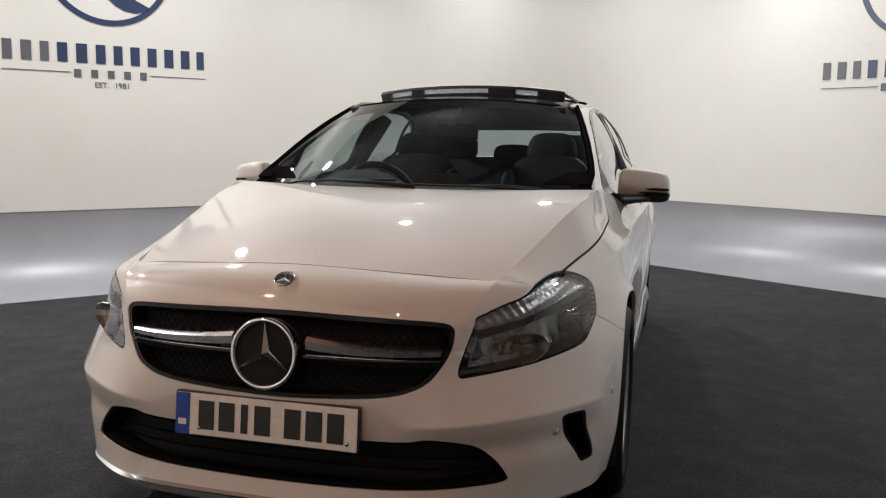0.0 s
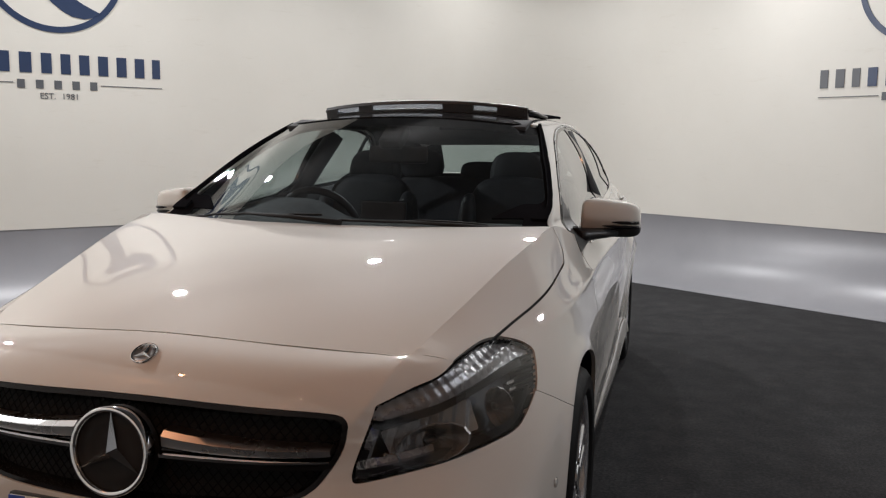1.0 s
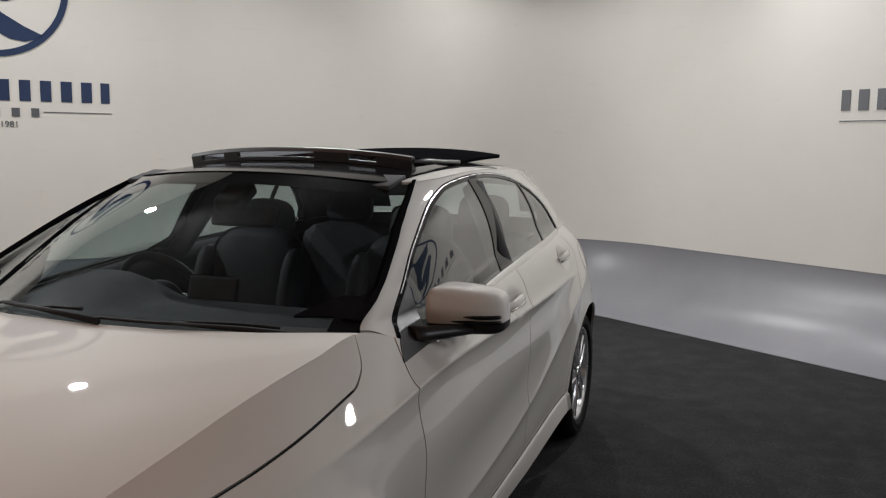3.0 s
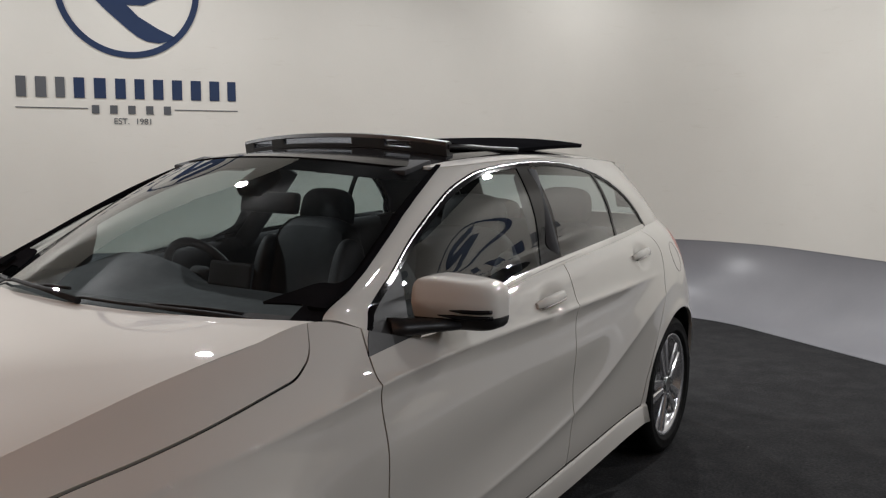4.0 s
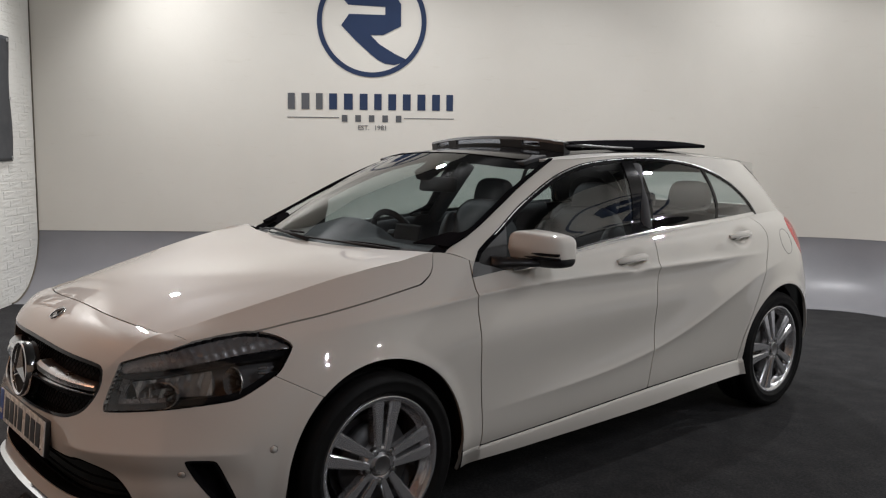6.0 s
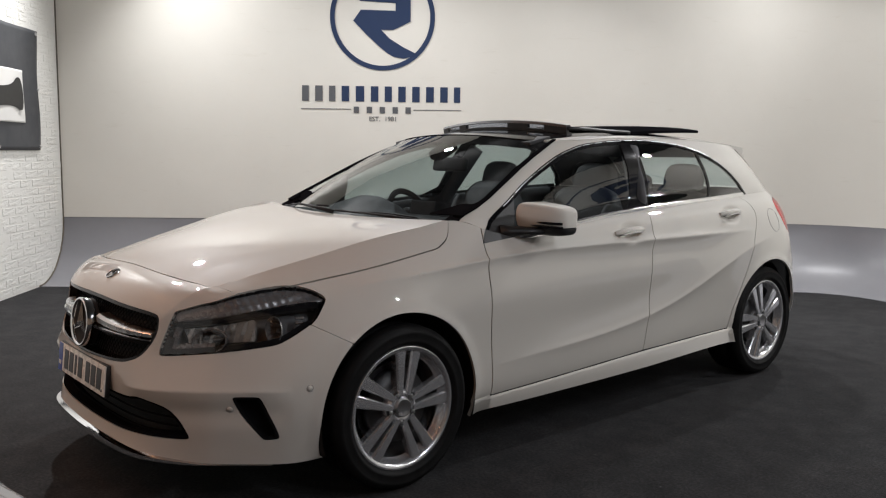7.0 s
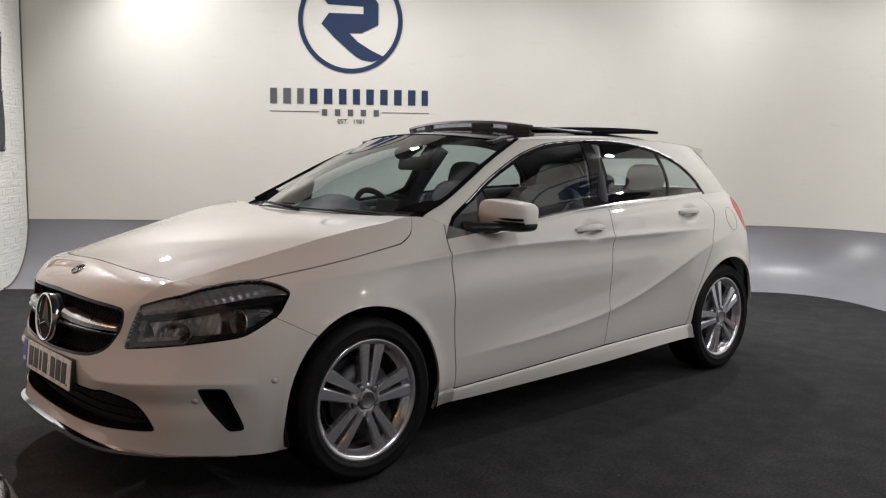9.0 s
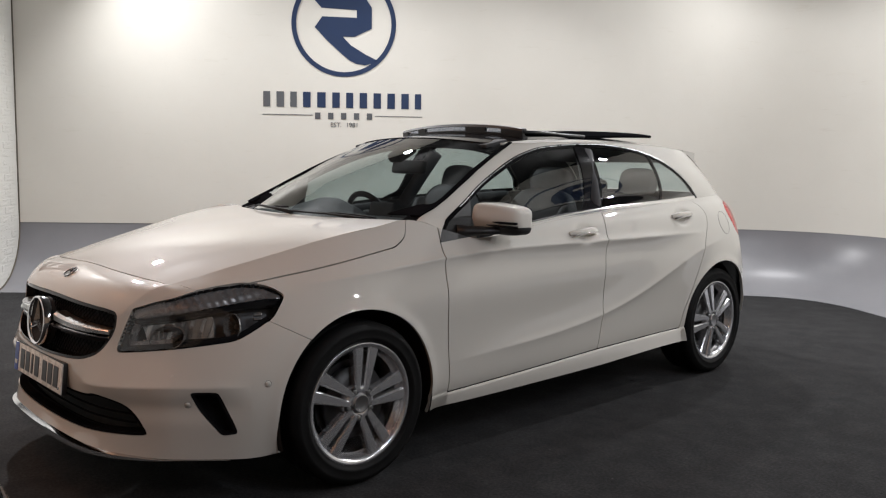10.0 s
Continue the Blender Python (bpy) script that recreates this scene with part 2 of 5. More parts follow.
def rounded(poly, times=2, cut=0.25):
    """Corner-cutting of a closed outline."""
    pts = np.array(poly, float)
    for _ in range(times):
        nxt = np.roll(pts, -1, 0)
        pts = np.stack([pts * (1 - cut) + nxt * cut, pts * cut + nxt * (1 - cut)], 1).reshape(-1, pts.shape[1])
    return pts


# ---------------------------------------------------------------- the studio: cove walls, floor, ceiling
COVE = 0.57
EDGE_A, DIR_A = Vector((-3.09, 2.47)), Vector((0.6293, 0.7771))
EDGE_B, DIR_B = Vector((1.60, 5.03)), Vector((0.829, -0.559))
OUT_A, OUT_B = Vector((-0.7771, 0.6293)), Vector((0.559, 0.829))
CORNER = Vector((-0.09, 6.17))
LEFT_END, RIGHT_END = -2.82, 9.0
FILLET = 0.87


def cove_line(count=40):
    """The floor's edge in plan with its outward direction: straight, a rounded corner, straight."""
    a0 = EDGE_A + DIR_A * LEFT_END
    tl = FILLET * 0.93
    a1, b1 = CORNER - DIR_A * tl, CORNER + DIR_B * tl
    b2 = EDGE_B + DIR_B * RIGHT_END
    rows = [(a0.lerp(a1, k / 8), OUT_A) for k in range(8)]
    for k in range(count + 1):
        u = k / count
        p = a1 * (1 - u) ** 2 + CORNER * (2 * u * (1 - u)) + b1 * u * u
        rows.append((p, (OUT_A * (1 - u) + OUT_B * u).normalized()))
    rows += [(b1.lerp(b2, k / 12), OUT_B) for k in range(1, 13)]
    return rows


LINE = cove_line()
WALL_TOP = 3.9


def sweep(profile, thickness_profile=None):
    """Sweep a section of (outward, height) along the cove line."""
    verts, faces = [], []
    n = len(profile)
    for p, out in LINE:
        for o, h in profile:
            q = p + out * o
            verts.append((q.x, q.y, h))
    for i in range(len(LINE) - 1):
        for k in range(n):
            j = (k + 1) % n
            faces.append((i * n + k, (i + 1) * n + k, (i + 1) * n + j, i * n + j))
    faces.append(tuple(range(n)))
    faces.append(tuple((len(LINE) - 1) * n + k for k in range(n))[::-1])
    return mesh_from("sweep", verts, faces, False)


quarter = [(COVE * math.sin(a), COVE * 1.05 * (1 - math.cos(a))) for a in np.linspace(0, math.pi / 2, 25)]
cove_section = [(o, h + 0.004) for o, h in quarter] + [(COVE + 0.10, COVE * 1.05), (COVE + 0.10, -0.05), (0.0, -0.05)]
cove_me = sweep(cove_section)
cove_me.polygons.foreach_set("use_smooth", [True] * len(cove_me.polygons))
cove = structure("cove_skirting", cove_me, M_COVE, "grey painted curved cove between the studio wall and the floor", "skirting")
edge_fix = cove.modifiers.new("split", "EDGE_SPLIT")
edge_fix.split_angle = radians(40)
upper = structure("wall_north", sweep([(COVE - 0.003, COVE * 1.05 + 0.0), (COVE - 0.003, WALL_TOP), (COVE + 0.12, WALL_TOP), (COVE + 0.12, COVE * 1.05 + 0.0)]), M_WALL,
                  "cream painted curved studio wall above a grey cove", "wall")
upper.data.polygons.foreach_set("use_smooth", [True] * len(upper.data.polygons))
us = upper.modifiers.new("split", "EDGE_SPLIT")
us.split_angle = radians(40)


def slab(name, corners, z0, z1, material, label, category):
    n = len(corners)
    verts = [(x, y, z0) for x, y in corners] + [(x, y, z1) for x, y in corners]
    faces = [tuple(range(n))[::-1], tuple(range(n, 2 * n))] + [(i, (i + 1) % n, n + (i + 1) % n, n + i) for i in range(n)]
    return structure(name, mesh_from(name, verts, faces, False), material, label, category)


SIDE_A = EDGE_A + DIR_A * LEFT_END
SIDE_DIR = -OUT_A
ROOM = [tuple(SIDE_A + OUT_A * 0.9), tuple(CORNER + OUT_A * 1.2 + OUT_B * 1.2), tuple(EDGE_B + DIR_B * RIGHT_END + OUT_B * 1.0),
        tuple(EDGE_B + DIR_B * RIGHT_END - OUT_B * 9.0), tuple(SIDE_A + SIDE_DIR * 10.5)]
slab("floor", ROOM, -0.12, 0.0, M_CARPET, "dark worn carpet floor of the photo studio", "floor")
slab("ceiling", ROOM, WALL_TOP, WALL_TOP + 0.12, M_CEIL, "black painted studio ceiling", "ceiling")


def plan_wall(name, a, b, thick, z0, z1, material, label):
    a, b = Vector(a), Vector(b)
    d = (b - a).normalized()
    n = Vector((d.y, -d.x))
    return slab(name, [tuple(a), tuple(b), tuple(b + n * thick), tuple(a + n * thick)][::-1], z0, z1, material, label, "wall")


# the white side wall closes the cove's end; plain walls close the room behind the camera
plan_wall("wall_west", SIDE_A + OUT_A * 0.75, SIDE_A + SIDE_DIR * 10.5, 0.2, -0.02, WALL_TOP, M_BRICKWHITE, "white painted brick side wall of the studio")
plan_wall("wall_south", ROOM[4], ROOM[3], -0.2, -0.02, WALL_TOP, M_FARWALL, "plain brown wall behind the camera")
plan_wall("wall_east", ROOM[3], ROOM[2], -0.2, -0.02, WALL_TOP, M_FARWALL, "plain brown end wall of the studio")


# dark strip for the shade in the open wall joint, along the cove's section
bm = bmesh.new()
tube(bm, [tuple(SIDE_A + OUT_A * (o - 0.004) + DIR_A * 0.006) + (h + 0.008,) for o, h in quarter] + [tuple(SIDE_A + OUT_A * (COVE - 0.006) + DIR_A * 0.006) + (z,) for z in (0.8, 1.6, 2.4, 3.2, 3.88)], 0.007, 6)
structure("corner_trim", bm, varied("dark_gap_shade", (0.09, 0.075, 0.055), (0.14, 0.12, 0.09), 3, (0.6, 0.8)), "dark strip standing in for the shadow gap between side wall and studio wall", "trim")


# ---------------------------------------------------------------- the car: surfaces
def spline_weights(knots, at):
    """Natural cubic spline: the matrix that takes values at knots to values at other places."""
    k = np.asarray(knots, float)
    n, h = len(k), np.diff(knots)
    a, r = np.zeros((n, n)), np.zeros((n, n))
    a[0, 0] = a[-1, -1] = 1
    for i in range(1, n - 1):
        a[i, i - 1], a[i, i], a[i, i + 1] = h[i - 1], 2 * (h[i - 1] + h[i]), h[i]
        r[i, i - 1], r[i, i], r[i, i + 1] = 6 / h[i - 1], -6 / h[i - 1] - 6 / h[i], 6 / h[i]
    m2 = np.linalg.solve(a, r)
    at = np.clip(np.asarray(at, float), k[0], k[-1])
    j = np.clip(np.searchsorted(k, at) - 1, 0, n - 2)
    w = np.zeros((len(at), n))
    lo, hi, hh = at - k[j], k[j + 1] - at, h[j]
    rows = np.arange(len(at))
    w[rows, j] += hi / hh
    w[rows, j + 1] += lo / hh
    w += ((hi ** 3 / hh - hi * hh) / 6)[:, None] * m2[j] + ((lo ** 3 / hh - lo * hh) / 6)[:, None] * m2[j + 1]
    return w


def curve(xs, ys):
    """A smooth function through a few points."""
    xs, ys = np.array(xs, float), np.array(ys, float)
    return lambda t: (spline_weights(xs, np.ravel(t)) @ ys).reshape(np.shape(t))


def line(xs, ys):
    return lambda t: np.interp(t, xs, ys)


def soft(xs, ys, width):
    """A line through points whose corners are rounded over a width."""
    return lambda t: sum(np.interp(t + o * width, xs, ys) * w for o, w in zip(np.linspace(-0.5, 0.5, 9), (0.02, 0.07, 0.13, 0.18, 0.2, 0.18, 0.13, 0.07, 0.02)))


hood_spine = curve([-0.86, -0.767, -0.68, -0.5, -0.25, 0.0, 0.25, 0.40], [0.735, 0.79, 0.822, 0.876, 0.930, 0.966, 0.994, 1.008])
hood_crown = curve([-0.9, -0.6, -0.32, -0.15, 0.03, 0.19, 0.45], [0.20, 0.175, 0.135, 0.092, 0.045, 0.022, 0.012])
roof_spine = curve([0.95, 1.15, 1.5, 1.9, 2.3, 2.8, 3.22], [1.362, 1.385, 1.409, 1.416, 1.409, 1.376, 1.325])


def hood_z(x, y):
    t = (np.asarray(x) / 0.65) ** 2
    return hood_spine(y) - hood_crown(y) * 0.4225 * (0.82 * t + 0.18 * t * t)


def roof_z(x, y):
    return roof_spine(y) - 0.13 * np.asarray(x) ** 2 - 0.10 * np.asarray(x) ** 4


# Rails of the lower body, bottom to top: stations from the nose's middle round the corner, along the flank to the tail's middle.
RAIL_XY = [
    [(0, -0.884), (.25, -.874), (.47, -.832), (.662, -.706), (.785, -.535), (.836, -.38), (.84, 0), (.834, .20), (.828, .40), (.829, .55), (.832, 1.0), (.838, 1.7), (.842, 2.35), (.85, 2.7), (.795, 3.03), (.61, 3.25), (0, 3.34)],
    [(0, -0.868), (.25, -.860), (.48, -.818), (.675, -.700), (.800, -.53), (.858, -.37), (.884, 0), (.872, .20), (.860, .40), (.859, .55), (.858, 1.0), (.858, 1.7), (.860, 2.35), (.884, 2.7), (.825, 3.05), (.63, 3.28), (0, 3.39)],
    [(0, -0.880), (.25, -.870), (.485, -.825), (.685, -.705), (.815, -.53), (.872, -.35), (.892, 0), (.882, .20), (.872, .40), (.871, .55), (.866, 1.0), (.866, 1.7), (.872, 2.35), (.893, 2.7), (.838, 3.05), (.64, 3.30), (0, 3.42)],
    [(0, -0.872), (.25, -.860), (.485, -.788), (.665, -.660), (.800, -.48), (.864, -.30), (.890, 0), (.884, .20), (.877, .40), (.877, .55), (.872, 1.0), (.872, 1.7), (.880, 2.35), (.893, 2.7), (.835, 3.04), (.64, 3.28), (0, 3.42)],
    [(0, -0.832), (.25, -.822), (.480, -.770), (.652, -.640), (.757, -.44), (.825, -.25), (.864, .02), (.869, .22), (.872, .40), (.873, .55), (.874, 1.0), (.874, 1.7), (.868, 2.35), (.862, 2.7), (.808, 3.01), (.63, 3.21), (0, 3.36)],
    [(0, -0.760), (.25, -.753), (.475, -.708), (.628, -.614), (.708, -.42), (.757, -.22), (.797, .02), (.812, .22), (.822, .40), (.829, .55), (.840, 1.0), (.835, 1.7), (.812, 2.35), (.792, 2.68), (.750, 2.97), (.605, 3.16), (0, 3.31)],
    [(0, -0.680), (.25, -.675), (.450, -.642), (.560, -.607), (.603, -.400), (.636, -.22), (.680, .02), (.7125, .195), (.745, .372), (.802, .55), (.806, 1.0), (.787, 1.7), (.757, 2.35), (.730, 2.62), (.700, 2.88), (.585, 3.09), (0, 3.24)],
]
RAIL_Z = [
    [.225, .224, .218, .208, .200, .194, .212, .225, .235, .236, .240, .252, .262, .265, .27, .27, .27],
    [.300, .300, .300, .295, .288, .284, .29, .287, .284, .285, .292, .310, .322, .32, .33, .34, .34],
    [.450, .450, .448, .445, .442, .440, .45, .445, .440, .440, .445, .460, .470, .47, .48, .50, .50],
    [.580, .580, .575, .572, .575, .580, .59, .590, .590, .590, .595, .605, .615, .615, .62, .64, .64],
    [.708, .706, .698, .686, .688, .700, .72, .737, .752, .757, .780, .800, .820, .828, .835, .84, .84],
    [.790, .787, .778, .772, .780, .803, .84, .861, .880, .884, .915, .950, .982, .992, .992, .985, .97],
    [.822, .814, .800, .794, .812, .845, .90, .935, .968, .942, .955, 1.012, 1.040, 1.050, 1.060, 1.07, 1.07],
]


def net(xy, zz):
    return np.array([[(x, y, z) for (x, y), z in zip(r, h)] for r, h in zip(xy, zz)])


BODY = net(RAIL_XY, RAIL_Z)


def with_station(rails, k, share, top):
    """One more station after station k: the lower rails as they run, the top rail through a given point."""
    w = spline_weights(np.arange(rails.shape[1]), [k + share])[0]
    col = np.einsum("a,bax->bx", w, rails)
    col[-1, :2] = top
    return np.insert(rails, k + 1, col, axis=1)


BODY = with_station(BODY, 3, 0.30, (.5775, -.538))
BODY = with_station(BODY, 2, 0.55, (.512, -.6265))
for k in range(0, 11):
    BODY[6, k, 2] = float(hood_z(BODY[6, k, 0], min(BODY[6, k, 1], 0.40)))


def loft(rails, nu, nv, u_range=None):
    """A grid over a net of rails: smooth both ways, mirrored over x = 0 at both ends."""
    flip = np.array([-1, 1, 1])
    ext = np.concatenate([rails[:, 2:0:-1] * flip, rails, rails[:, -2:-4:-1] * flip], 1)
    chord = np.linalg.norm(np.diff(ext, axis=1), axis=2).mean(0)
    ku = np.r_[0, np.cumsum(np.sqrt(chord) * 0.5 + chord * 0.5)]
    kv = np.r_[0, np.cumsum(np.linalg.norm(np.diff(rails, axis=0), axis=2).mean(1))]
    lo, hi = ku[2], ku[-3]
    uu = np.linspace(lo, hi, nu)
    vv = np.linspace(0, kv[-1], nv)
    g = np.einsum("ua,vb,bax->uvx", spline_weights(ku, uu), spline_weights(kv, vv), ext)
    return g


def normals(g):
    n = np.cross(np.gradient(g, axis=0), np.gradient(g, axis=1))
    ln = np.linalg.norm(n, axis=2, keepdims=True)
    return n / np.maximum(ln, 1e-9)


def ridge(d, width):
    return np.exp(-np.abs(d) / width)


def flank_features(g):
    """Press the creases and the flared arch lips into the flank."""
    n = normals(g)
    y, z = g[..., 1], g[..., 2]
    d = np.zeros_like(y)
    win = np.clip((y + 0.25) / 0.5, 0, 1) * np.clip((2.55 - y) / 0.6, 0, 1)
    up = curve([-0.3, 0.16, 0.47, 0.96, 1.55, 2.2, 3.1], [0.775, 0.815, 0.842, 0.862, 0.861, 0.860, 0.86])(y)
    d += win * 0.0185 * ridge(z - up, 0.022) - win * 0.006 * np.exp(-((z - up + 0.070) / 0.06) ** 2)
    lowwin = np.clip((y - 0.45) / 0.5, 0, 1) * np.clip((2.75 - y) / 0.3, 0, 1)
    low = curve([0.3, 0.6, 1.0, 1.5, 1.85, 2.2, 2.5, 2.8], [0.395, 0.412, 0.432, 0.485, 0.565, 0.685, 0.775, 0.82])(y)
    d += lowwin * 0.013 * ridge(z - low, 0.045)
    d -= lowwin * 0.004 * np.exp(-((z - low - 0.12) / 0.07) ** 2)
    st = line([0.3, 0.42, 0.86, 1.53, 2.29, 2.4], [0.272, 0.274, 0.288, 0.314, 0.324, 0.326])(y)
    d += (0.006 + 0.042 * np.clip((st - z) / 0.075, 0, 1)) * np.clip((st - z) / 0.005, 0, 1) * np.clip((y - 0.25) / 0.05, 0, 1) * np.clip((2.45 - y) / 0.05, 0, 1)
    for cy in (0.0, 2.699):
        r = np.hypot(y - cy, z - 0.317)
        d += 0.008 * np.exp(-((r - 0.365) / 0.030) ** 2) * (z > 0.2) * (g[..., 0] > 0.6)
    # dished cups behind the door handles
    for hy, hz in ((1.395, 0.903), (2.335, 0.955)):
        q = np.hypot((y - hy) / 0.082, (z - hz - 0.045 * (y - hy)) / 0.044)
        d -= 0.015 * np.exp(-q ** 4) * (g[..., 0] > 0.6)
    # the bonnet's crease runs on over the nose towards the grille
    run = line([0.66, 0.70, 0.745, 0.80], [0.478, 0.500, 0.528, 0.562])(z)
    d += 0.007 * ridge(g[..., 0] - run, 0.035) * np.clip((z - 0.66) / 0.05, 0, 1) * np.clip((-0.52 - y) / 0.05, 0, 1)
    # a shelf across each side of the bumper, above the ducts
    nose = np.clip((g[..., 0] - 0.34) / 0.12, 0, 1) * np.clip((-0.46 - y) / 0.10, 0, 1)
    shelf = line([0.3, 0.55, 0.70, 0.80, 0.9], [0.440, 0.452, 0.462, 0.462, 0.45])(g[..., 0])
    d += nose * (0.011 * ridge(z - shelf, 0.030) - 0.012 * np.exp(-((z - shelf + 0.075) / 0.045) ** 2))
    return g + n * d[..., None]


def clipped(g, f, thick=0.010, mirror=True, join=True, sign=1.0):
    """The part of a grid where the field f is positive, its rim folded inwards by thick; mirrored halves are joined at x = 0."""
    n = normals(g) * sign
    nu, nv = f.shape
    ins = f > 0
    c = [ins[:-1, :-1], ins[1:, :-1], ins[1:, 1:], ins[:-1, 1:]]
    total = c[0].astype(int) + c[1] + c[2] + c[3]
    idx = np.arange(nu * nv).reshape(nu, nv)
    verts, norms, index, faces = [], [], {}, []
    gf, nf, ff = g.reshape(-1, 3), n.reshape(-1, 3), f.reshape(-1)

    def grid_vert(i):
        if i not in index:
            index[i] = len(verts)
            verts.append(gf[i])
            norms.append(nf[i])
        return index[i]

    def edge_vert(a, b):
        key = (a, b) if a < b else (b, a)
        if key not in index:
            t = ff[key[0]] / (ff[key[0]] - ff[key[1]])
            index[key] = len(verts)
            verts.append(gf[key[0]] * (1 - t) + gf[key[1]] * t)
            norms.append(nf[key[0]] * (1 - t) + nf[key[1]] * t)
        return index[key]

    for i, j in zip(*np.nonzero(total == 4)):
        faces.append([grid_vert(k) for k in (idx[i, j], idx[i + 1, j], idx[i + 1, j + 1], idx[i, j + 1])])
    for i, j in zip(*np.nonzero((total > 0) & (total < 4))):
        ring = (idx[i, j], idx[i + 1, j], idx[i + 1, j + 1], idx[i, j + 1])
        poly = []
        for a, b in zip(ring, ring[1:] + ring[:1]):
            if ff[a] > 0:
                poly.append(grid_vert(a))
            if (ff[a] > 0) != (ff[b] > 0):
                poly.append(edge_vert(a, b))
        if len(poly) >= 3:
            faces.append(poly)
    verts, norms = np.array(verts), np.array(norms)
    if sign < 0:
        faces = [p[::-1] for p in faces]
    seen = {}
    for p in faces:
        for a, b in zip(p, p[1:] + p[:1]):
            seen[(a, b)] = seen.get((a, b), 0) + 1
    rim = [(a, b) for (a, b) in seen if (b, a) not in seen and not (abs(verts[a][0]) < 1e-6 and abs(verts[b][0]) < 1e-6)]
    base = len(verts)
    if thick and rim:
        ids = sorted({a for e in rim for a in e})
        top = {a: base + k for k, a in enumerate(ids)}
        low = {a: base + len(ids) + k for k, a in enumerate(ids)}
        ring = verts[ids]
        verts = np.concatenate([verts, ring, ring - norms[ids] * thick])
        faces = faces + [[top[b], top[a], low[a], low[b]] for a, b in rim]
    return verts, faces


def both_sides(verts, faces):
    m = verts * np.array([-1, 1, 1])
    n = len(verts)
    return np.concatenate([verts, m]), faces + [[n + i for i in p[::-1]] for p in faces]


def panel(name, g, f, material, parent, label="", thick=0.010, side=0, sign=1.0):
    """A panel of the car: side 0 spans both halves, 1 the left one, -1 the right one."""
    verts, faces = clipped(g, f, thick, sign=sign)
    if side == 0:
        verts, faces = both_sides(verts, faces)
        me = mesh_from(name, verts, faces)
        bm = bmesh.new()
        bm.from_mesh(me)
        bmesh.ops.remove_doubles(bm, verts=[v for v in bm.verts if abs(v.co.x) < 1e-5], dist=1e-5)
        bm.to_mesh(me)
        bm.free()
    else:
        if side < 0:
            verts = verts * np.array([-1, 1, 1])
            faces = [p[::-1] for p in faces]
        me = mesh_from(name, verts, faces)
    return part(name, me, material, parent, label)


def inside(poly, p, q):
    """Signed distance to a closed outline in the plane (p, q), positive within."""
    pts = np.array(poly, float)
    best = np.full(p.shape, 1e9)
    odd = np.zeros(p.shape, bool)
    for (ax, ay), (bx, by) in zip(pts, np.roll(pts, -1, 0)):
        dx, dy = bx - ax, by - ay
        t = np.clip(((p - ax) * dx + (q - ay) * dy) / (dx * dx + dy * dy + 1e-12), 0, 1)
        best = np.minimum(best, np.hypot(p - ax - t * dx, q - ay - t * dy))
        cross = ((ay > q) != (by > q)) & (p < (bx - ax) * (q - ay) / (by - ay + 1e-12) + ax)
        odd ^= cross
    return np.where(odd, best, -best)


def least(*fields):
    out = fields[0]
    for f in fields[1:]:
        out = np.minimum(out, f)
    return out


GAP = 0.0025
G = flank_features(loft(BODY, 760, 150))
X, Y, Z = G[..., 0], G[..., 1], G[..., 2]
ALONG = X * 0.58 + Y * 0.81

LAMP = rounded([(-.330, .566), (-.346, .566), (-.346, .585), (-.322, .645), (-.294, .708), (-.290, .718), (-.276, .722), (-.205, .744), (-.150, .756), (-.088, .777), (.0, .791), (.070, .798), (.132, .792), (.182, .777), (.222, .754), (.212, .729), (.186, .680), (.122, .640), (.066, .611), (-.02, .600), (-.100, .591), (-.231, .576)], 2, 0.2)
GRILLE = rounded([(-.40, .712), (0, .724), (.40, .712), (.486, .702), (.478, .630), (.425, .550), (.33, .517), (0, .500), (-.33, .517), (-.425, .550), (-.478, .630), (-.486, .702)], 2, 0.2)
INTAKE = rounded([(-.626, .292), (-.598, .342), (-.548, .390), (-.50, .405), (-.43, .415), (-.37, .402), (.37, .402), (.43, .415), (.50, .405), (.548, .390), (.598, .342), (.626, .292), (.60, .284), (.50, .281), (.25, .271), (-.25, .271), (-.50, .281), (-.60, .284)], 2, 0.2)
DUCT = rounded([(-.640, .441), (-.632, .448), (-.570, .446), (-.560, .440), (-.538, .398), (-.500, .302), (-.502, .290), (-.540, .288), (-.550, .294), (-.596, .360)], 2, 0.2)

f_lamp = np.where((Y < 0) & (X > 0.3), inside(LAMP, ALONG, Z), -1)
front = Y < -0.3
f_grille = np.where(front, inside(GRILLE, X, Z), -1)
f_intake = np.where(front, inside(INTAKE, X, Z), -1)
f_duct = np.where((Y < -0.2) & (X > 0.5), inside(DUCT, Y, Z), -1)
f_arch_f = 0.365 - np.hypot(Y, Z - 0.317)
f_arch_r = 0.367 - np.hypot(Y - 2.690, Z - 0.317)
f_arch = np.maximum(np.where(X > 0.5, f_arch_f, -1), np.where(X > 0.5, f_arch_r, -1))

